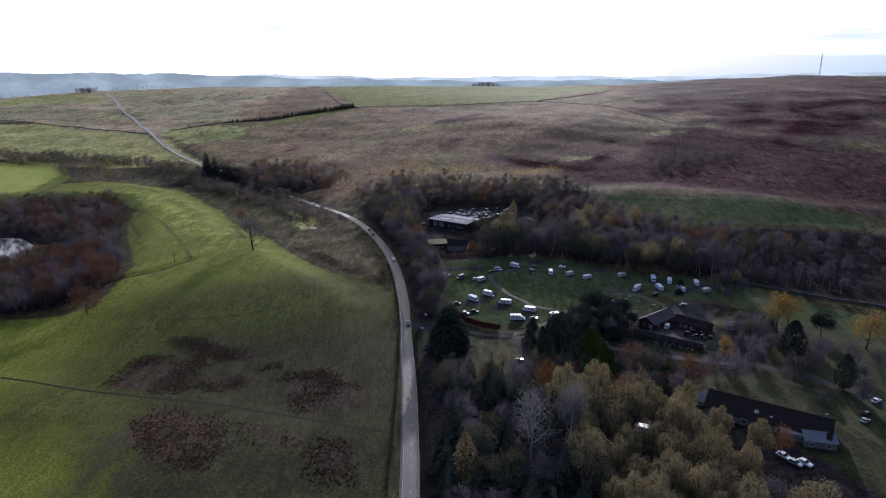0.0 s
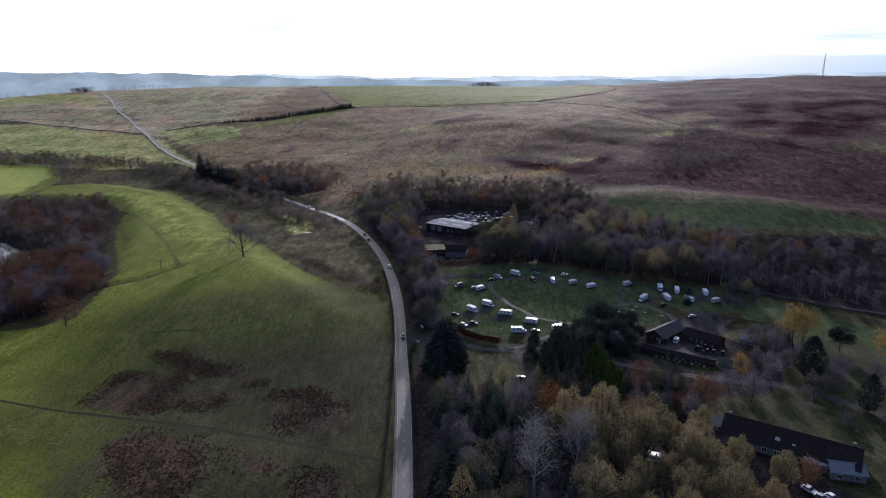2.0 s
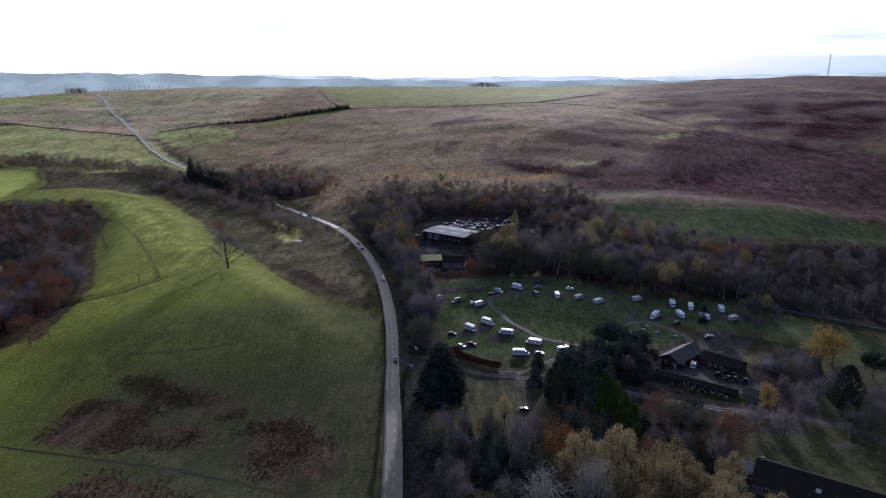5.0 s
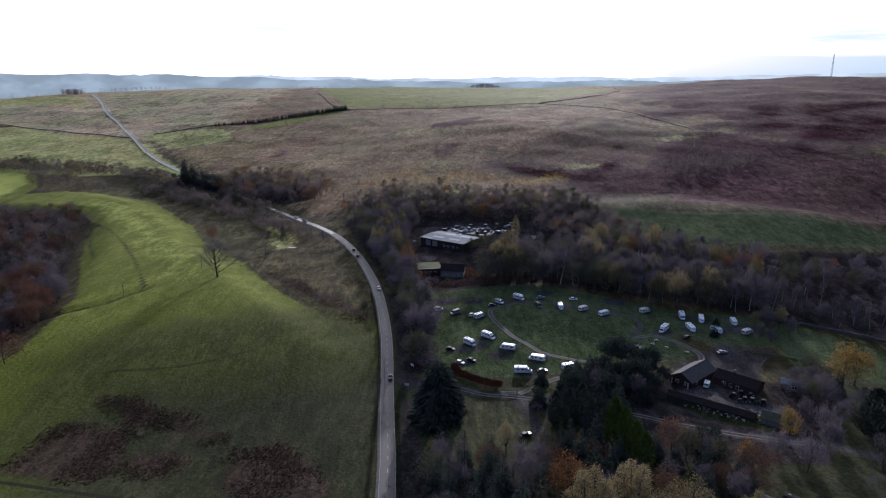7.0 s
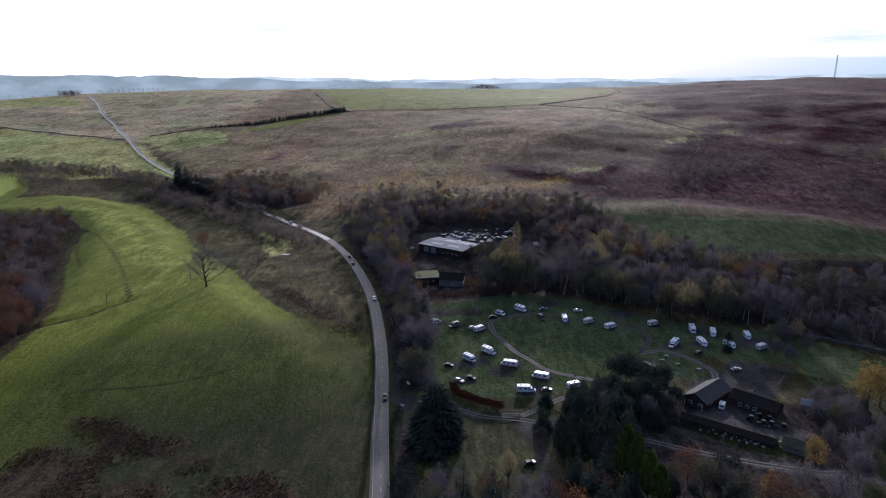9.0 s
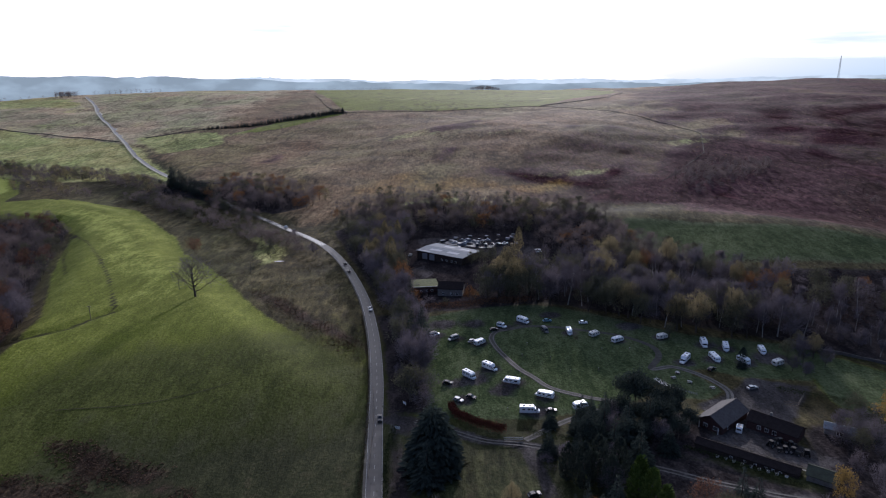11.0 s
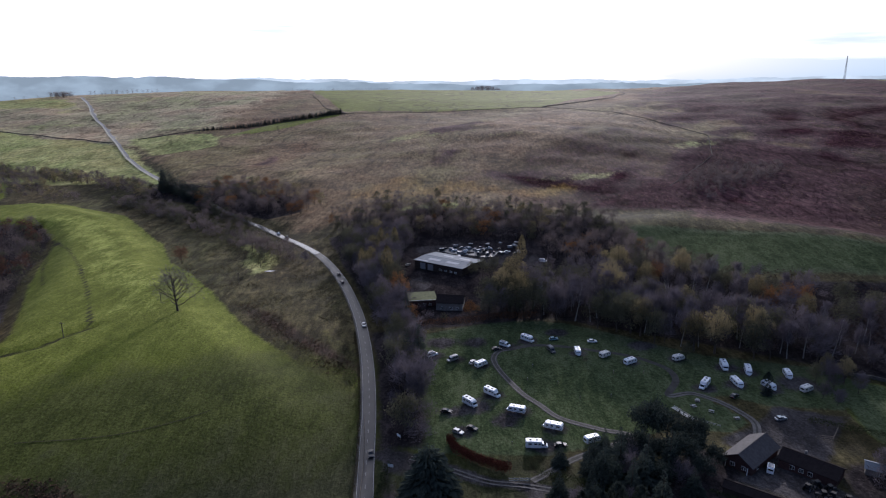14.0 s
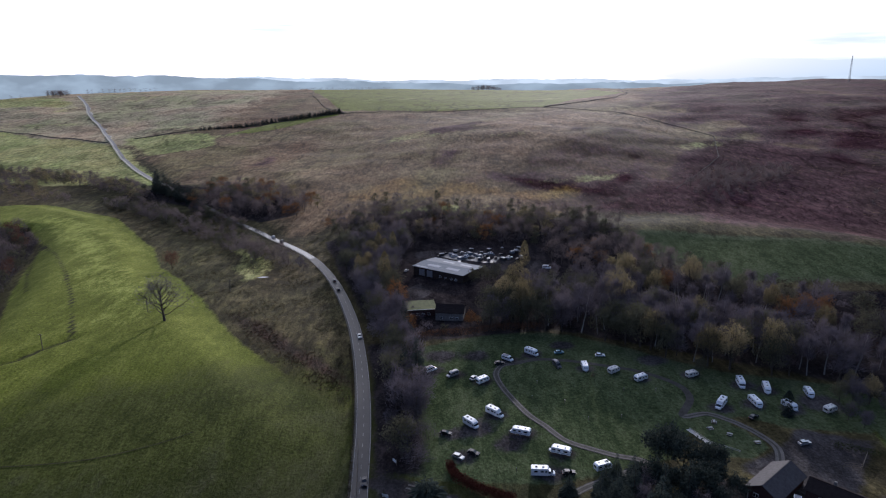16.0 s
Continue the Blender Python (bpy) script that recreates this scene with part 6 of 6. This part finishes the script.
def stone_wall(label, line, high=1.3, wide=0.9, step=5.0):
    """A dry stone wall that follows the ground, with an uneven top."""
    pts = dense(line, step)
    rs = random.Random(5)
    v, f = [], []
    for i, (x, y) in enumerate(pts):
        ax, ay = pts[max(0, i - 1)]
        bx, by = pts[min(len(pts) - 1, i + 1)]
        d = math.hypot(bx - ax, by - ay) or 1
        px, py = (by - ay) / d * wide / 2, -(bx - ax) / d * wide / 2
        z, t = gz(x, y), high * rs.uniform(0.8, 1.15)
        v += [(x - px, y - py, z - 0.4), (x - px * 0.6, y - py * 0.6, z + t), (x + px * 0.6, y + py * 0.6, z + t), (x + px, y + py, z - 0.4)]
    for i in range(len(pts) - 1):
        a = 4 * i
        f += [(a, a + 1, a + 5, a + 4), (a + 1, a + 2, a + 6, a + 5), (a + 2, a + 3, a + 7, a + 6)]
    f += [(0, 3, 2, 1), (len(v) - 4, len(v) - 3, len(v) - 2, len(v) - 1)]
    return tagged(new("stone_wall", sheet("stone_wall", v, f, DARKSTONE, False)), label, "wall", kind="structure")


DARKSTONE = plain("dark_moor_stone", (0.085, 0.077, 0.068), 0.95, 0, 0.5, 0.6)
stone_wall("dark dry stone wall across the left moor", [(-1416, 1435), (-926, 1350), (-748, 1283), (-529, 1148)], 1.0, 0.9, 12)
stone_wall("dark dry stone wall running up to the shelter belt", [(-495, 1165), (-376, 1250), (-292, 1269), (-179, 1345)], 1.0, 0.9, 12)
stone_wall("dry stone wall along the edge of the green field", [(-179, 1347), (-59, 1327), (60, 1296), (181, 1253)], 0.4, 0.5, 10)
stone_wall("low tumbled stone wall across the moor", [(181, 1253), (270, 1080), (322, 872), (288, 775), (206, 663)], 0.45, 0.6, 10)
stone_wall("dry stone wall up to the skyline", [(181, 1253), (320, 1335), (412, 1557), (480, 1900)], 0.9, 1.0, 12)
stone_wall("dry stone wall from the shelter belt to the skyline", [(-179, 1347), (-240, 1478), (-332, 1812), (-400, 2200)], 0.9, 1.0, 14)
stone_wall("dry stone wall above the meadow strip", [(159, 349), (176, 342), (200, 322), (240, 296), (320, 250)], 1.2, 0.9, 4)


def pole(x, y, high=8.0, arm=True):
    p = thing("power_pole", "dark wooden power pole standing in the field", "pole", "power poles")
    p.matrix_basis = pose(x, y, gz(x, y))
    part("post", rod((0, 0, -0.4), (0, 0, high), 0.16, 8), TIMBER, p)
    if arm:
        part("crossarm", box(0, 0, high - 0.5, 1.8, 0.12, 0.14), TIMBER, p)
        for s in (-0.8, 0, 0.8):
            part("insulator", disc(s, 0, high - 0.33, 0.07, 0.22, "Z", 8), CONCRETE, p)


for x, y in ((-172, 388), (-145, 432), (-118, 478), (-215, 322), (-88, 530)):
    pole(x, y)

# lattice mast on the skyline
mast = thing("radio_mast", "tall thin lattice radio mast on the heather skyline", "mast")
mast.matrix_basis = pose(880, 1533, gz(880, 1533))
STEEL = plain("galvanised_steel", (0.22, 0.23, 0.24), 0.5, 0.5)
for k in range(3):
    a = 2.094 * k
    part("leg", rod((math.cos(a) * 2.4, math.sin(a) * 2.4, -1), (math.cos(a) * 0.7, math.sin(a) * 0.7, 54), 0.22), STEEL, mast)
for i in range(11):
    r0, r1 = 2.4 - 1.7 * i / 11, 2.4 - 1.7 * (i + 1) / 11
    for k in range(3):
        a, b = 2.094 * k, 2.094 * (k + 1)
        part("brace", rod((math.cos(a) * r0, math.sin(a) * r0, 54 * i / 11), (math.cos(b) * r1, math.sin(b) * r1, 54 * (i + 1) / 11), 0.12, 4), STEEL, mast)
part("antenna", rod((0, 0, 53), (0, 0, 60), 0.12), STEEL, mast)

# pond
WATER = Mat("pond_water", 0.06)
WATER.color((0.02, 0.03, 0.035)).bump(WATER.noise(1.2, 3), 0.15, 0.05)
bm = bmesh.new()
bm.faces.new([bm.verts.new((x + (x + 365) * 0.12, y + (y - 448) * 0.12, POND_Z)) for x, y in POND])
me = bpy.data.meshes.new("water")
bm.to_mesh(me)
bm.free()
me.materials.append(WATER.m)
pool_bm = bmesh.new()
pool_z = gz(-107, 507) + 0.12
pool_bm.faces.new([pool_bm.verts.new((-107 + 3.2 * math.cos(a * 0.5236) * (1 + 0.3 * math.sin(a * 2.1)), 507 + 1.8 * math.sin(a * 0.5236), pool_z)) for a in range(12)])
pool_me = bpy.data.meshes.new("pool")
pool_bm.to_mesh(pool_me)
pool_bm.free()
pool_me.materials.append(WATER.m)
tagged(new("water", pool_me), "small bright pool in the marsh grass", "pool", kind="structure")
tagged(new("water", me), "still pale pond reflecting the white sky", "pond", kind="structure")

# wheel tracks, kerb lines and road paint
TRACK = plain("pale_worn_stone_track", (0.105, 0.098, 0.09), 0.9, 0, 0.5, 0.5)


def strip(name, label, line, left, right, lift, mat, steps=1, category="track"):
    v, f = ribbon(line, left, right, lift, steps)
    return tagged(new(name, sheet(name, v, f, mat)), label, category, kind="structure")


DITCH = smooth_line([(-186, 242), (-160, 237), (-135, 233), (-110, 228), (-85, 222), (-61, 213), (-38, 204), (-19, 197)], 4)
FIELD_TRACK = smooth_line([(-142, 306), (-124, 308), (-107, 311), (-92, 317), (-81, 324)], 4)
WET_GRASS = plain("dark_wet_grass", (0.016, 0.017, 0.008), 0.95, 0, 0.6, 0.5)
strip("ditch", "dark rush-filled ditch across the rough pasture", dense(DITCH, 2.0), -0.75, 0.75, 0.05, WET_GRASS, 1, "ditch")
for o in (-0.8, 0.8):
    strip("wheel_track", "faint wheel track pressed into the pasture", dense(FIELD_TRACK, 2.0), o - 0.22, o + 0.22, 0.05, plain("pressed_grass", (0.026, 0.027, 0.010), 0.95, 0, 0.5, 0.8))
loop = dense(LOOP, 2.0)
strip("track_bed", "dark gravel of the camp loop track", loop, -1.4, 1.4, 0.05, plain("dark_trodden_gravel", (0.050, 0.047, 0.042), 0.85, 0, 0.5, 0.5))
for o in (-0.85, 0.85):
    strip("wheel_track", "pale worn wheel track beside the little green", dense(LOOP[144:], 2.0), o - 0.5, o + 0.5, 0.09, TRACK)
    strip("wheel_track", "pale worn wheel track of the camp loop", dense(LOOP[:88], 2.0), o - 0.26, o + 0.26, 0.09, TRACK)
for o in (-0.85, 0.85):
    strip("wheel_track", "pale wheel track of the camp drive", dense(ENTRY, 2.0)[8:70], o - 0.35, o + 0.35, 0.09, TRACK)
strip("footpath", "pale concrete footbridge path", dense([(90.6, 322.3), (94.4, 312.9)], 1.0), -0.9, 0.9, 0.15, CONCRETE, 1, "path")
strip("verge", "pale gravel verge along the road", dense(ROAD[:130], 4.0), -3.5, -2.72, 0.09, VERGE, 1, "verge")
# pale verges, widened and whitened to carry the upper road's sky glare
upper = dense(ROAD[128:], 5.0)
for lo, hi in ((-5.6, -2.72), (2.72, 5.2)):
    strip("verge", "pale grass verge of the upper road, sky glare painted in", upper, lo, hi, 0.1, plain("glare_pale_verge", (0.36, 0.34, 0.27), 0.9, 0, 0.5, 0.3), 1, "verge")
strip("wet_road", "wet shining stretch of the road at its bend", dense([q for q in ROAD if 548 < q[1] < 645], 3.0), -2.3, 2.3, 0.15, plain("wet_asphalt", (0.05, 0.05, 0.05), 0.16, 0, 0.3, 0.4), 2, "road")
strip("kerb", "pale kerb along the chalet yard", dense([(93.5, 276), (104, 267), (115.5, 257.5)], 1.0), -0.2, 0.2, 0.2, CONCRETE, 1, "kerb")
WET = plain("wet_yard_concrete", (0.08, 0.08, 0.08), 0.42, 0, 0.4, 0.3)
bm = bmesh.new()
ring = [(2, 546), (14, 548), (30, 541), (44, 530), (40, 520), (34, 520), (26, 527), (12, 536)]
bm.faces.new([bm.verts.new((x, y, gz(x, y) + 0.12)) for x, y in ring])
me = bpy.data.meshes.new("yard")
bm.to_mesh(me)
bm.free()
me.materials.append(WET)
tagged(new("yard", me), "wet shining concrete yard behind the barn", "yard", kind="structure")
dash = bmesh.new()
near_line = dense(ROAD[:90], 1.0)
for i in range(0, len(near_line) - 6, 6):
    (ax, ay), (bx, by) = near_line[i], near_line[i + 2]
    d = math.hypot(bx - ax, by - ay) or 1
    px, py = (by - ay) / d * 0.07, -(bx - ax) / d * 0.07
    za, zb = gz(ax, ay) + 0.14, gz(bx, by) + 0.14
    dash.faces.new([dash.verts.new(c) for c in ((ax - px, ay - py, za), (ax + px, ay + py, za), (bx + px, by + py, zb), (bx - px, by - py, zb))])
part("centre_line", dash, PAINT, road)
for side in (-2.5, 2.5):
    v, f = ribbon(dense(ROAD[:90], 4.0), side - 0.06, side + 0.06, 0.14)
    ob = new("edge_line", sheet("edge_line", v, f, PAINT))
    ob.parent = road

# yard clutter
MACHINE = plain("dark_machine_paint", (0.05, 0.048, 0.045), 0.85, 0.0, 0.4, 2.0)


def tractor(x, y, turn, paint):
    r = thing("tractor", "small dark tractor parked in the chalet yard", "tractor", "yard machines")
    r.matrix_basis = pose(x, y, gz(x, y), 0, 0, turn)
    part("bonnet", box(0.9, 0, 1.0, 1.7, 0.8, 0.7, 0.1), paint, r)
    part("cab", side_shape([(-1.0, 0.8), (0.2, 0.8), (0.1, 2.2), (-0.9, 2.2)], 1.3, 0.08), GLASS, r)
    part("cab_roof", box(-0.4, 0, 2.28, 1.3, 1.4, 0.14, 0.05), paint, r)
    for s in (-1, 1):
        wheel(r, -0.8, s * 0.85, 0.75)
        wheel(r, 1.35, s * 0.75, 0.45)


for x, y, a in ((112.4, 272.2, 30), (115.5, 273.8, 100), (117.4, 267.6, -40), (118.5, 271.4, 10), (120.5, 266.5, 70), (114.5, 269, 160)):
    tractor(x, y, a, MACHINE)


def tub(x, y):
    r = thing("planter_tub", "round white planter tub on the gravel", "planter", "planter tubs")
    r.matrix_basis = pose(x, y, gz(x, y))
    part("tub", disc(0, 0, 0.35, 0.45, 0.7, "Z", 12), WHITEWALL, r)
    part("soil", disc(0, 0, 0.71, 0.38, 0.04, "Z", 12), DARKSTONE, r)


for i in range(9):
    u = i / 8
    tub(92.3 + 15.5 * u, 266.5 - 12.0 * u)


def bench(x, y, a):
    r = thing("picnic_table", "pale timber picnic table on the grass", "table", "picnic tables")
    r.matrix_basis = pose(x, y, gz(x, y), 0, 0, a)
    for k in (-0.3, 0, 0.3):
        part("board", box(0, k, 0.75, 1.8, 0.26, 0.05), CONCRETE, r)
    for s in (-1, 1):
        part("seat", box(0, s * 0.75, 0.45, 1.8, 0.26, 0.05), CONCRETE, r)
        part("leg", box(s * 0.65, 0, 0.37, 0.08, 1.5, 0.74, 0.02), TIMBER, r)


for x, y, a in ((98, 322, 20), (103, 318, -30), (101, 326, 70), (110, 313, 10)):
    bench(x, y, a)


def post(x, y, high=1.2, label="short dark electric hook-up post on the camping field"):
    r = thing("hookup_post", label, "post", "hook-up posts")
    r.matrix_basis = pose(x, y, gz(x, y))
    part("post", box(0, 0, high / 2, 0.2, 0.2, high, 0.03), TIMBER, r)
    part("cap", box(0, 0, high + 0.06, 0.28, 0.28, 0.14, 0.03), GREYTRIM, r)


for x, y in ((43.6, 357.6), (51.8, 342.3), (40, 346), (29, 301), (58, 330), (76, 350), (70, 331), (88, 349)):
    post(x, y)


def sign(x, y, a):
    r = thing("roadside_sign", "white board sign on two posts beside the road", "sign")
    r.matrix_basis = pose(x, y, gz(x, y), 0, 0, a)
    part("board", box(0, 0, 1.3, 2.0, 0.08, 1.0, 0.02), WFRAME, r)
    for s in (-0.8, 0.8):
        part("post", box(s, 0.08, 0.7, 0.1, 0.1, 1.5), TIMBER, r)


sign(-9.6, 306.6, -50)
sign(-11.1, 289.2, -20)


def pallet_stack(x, y, a, s, mat):
    r = thing("crate", "old crate among the scrap in the yard", "crate", "yard scrap")
    r.matrix_basis = pose(x, y, gz(x, y), 0, 0, a)
    part("side", box(0, 0, 0.6 * s, 2.4 * s, 1.6 * s, 1.2 * s, 0.06), mat, r)
    part("lid", box(0.1, 0, 1.25 * s, 2.5 * s, 1.7 * s, 0.12, 0.03), GREYTRIM, r)


rc = random.Random(21)
for i in range(30):
    x, y = rc.uniform(4, 58), rc.uniform(524, 552)
    pallet_stack(x, y, rc.uniform(0, 180), rc.uniform(0.6, 1.6), rc.choice([MACHINE, TIN, MACHINE, GREYTRIM, TIMBER, TIMBER]))
for x, y in ((66.6, 361.8),):
    plant("greenbush", x, y, 0.5, 1.0)

# far hills beyond the moor: glowing sheets with the haze put into their colour
def far_ridge(label, dist, colour, heights, seed, width=4300):
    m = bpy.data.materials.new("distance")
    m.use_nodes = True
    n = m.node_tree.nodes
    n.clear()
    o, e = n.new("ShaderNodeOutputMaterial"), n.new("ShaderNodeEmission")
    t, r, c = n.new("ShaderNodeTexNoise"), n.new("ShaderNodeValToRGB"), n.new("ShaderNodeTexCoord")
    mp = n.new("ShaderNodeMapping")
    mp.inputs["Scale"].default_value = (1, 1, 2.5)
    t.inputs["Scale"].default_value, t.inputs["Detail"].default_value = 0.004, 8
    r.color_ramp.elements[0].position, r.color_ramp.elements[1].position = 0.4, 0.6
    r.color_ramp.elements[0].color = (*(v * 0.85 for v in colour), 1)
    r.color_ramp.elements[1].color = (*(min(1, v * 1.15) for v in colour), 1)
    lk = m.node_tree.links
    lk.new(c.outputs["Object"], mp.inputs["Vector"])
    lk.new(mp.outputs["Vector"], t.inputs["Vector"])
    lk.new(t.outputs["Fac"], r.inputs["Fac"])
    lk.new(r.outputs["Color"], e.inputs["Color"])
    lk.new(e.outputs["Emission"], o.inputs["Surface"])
    rr = random.Random(seed)
    v, f = [], []
    count = 260
    for i in range(count + 1):
        x = -width + 2 * width * i / count
        u = (x + width) / (2 * width) * (len(heights) - 1)
        k = min(len(heights) - 2, int(u))
        w = u - k
        w = w * w * (3 - 2 * w)
        z = heights[k] * (1 - w) + heights[k + 1] * w + rr.uniform(-2, 2) + 4 * math.sin(x * 0.011 + seed) + (rr.uniform(0, 7) if math.sin(x * 0.004 + seed * 2) > 0.4 else 0)
        v += [(x, dist, -150), (x, dist, z), (x, dist + 60, z - 60)]
    for i in range(count):
        a = 3 * i
        f += [(a, a + 3, a + 4, a + 1), (a + 1, a + 4, a + 5, a + 2)]
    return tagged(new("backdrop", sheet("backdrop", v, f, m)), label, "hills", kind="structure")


far_ridge("far hills under the sky in painted pale blue haze", 4650, (0.46, 0.55, 0.60), [150, 150, 160, 165, 170, 172, 165, 150, 150, 158, 150, 155, 170, 180, 185, 180], 3)
far_ridge("wooded hills at the horizon in painted blue-grey haze", 4300, (0.25, 0.32, 0.36), [185, 185, 186, 184, 178, 166, 144, 130, 122, 126, 124, 130, 140, 150, 150, 150], 8)
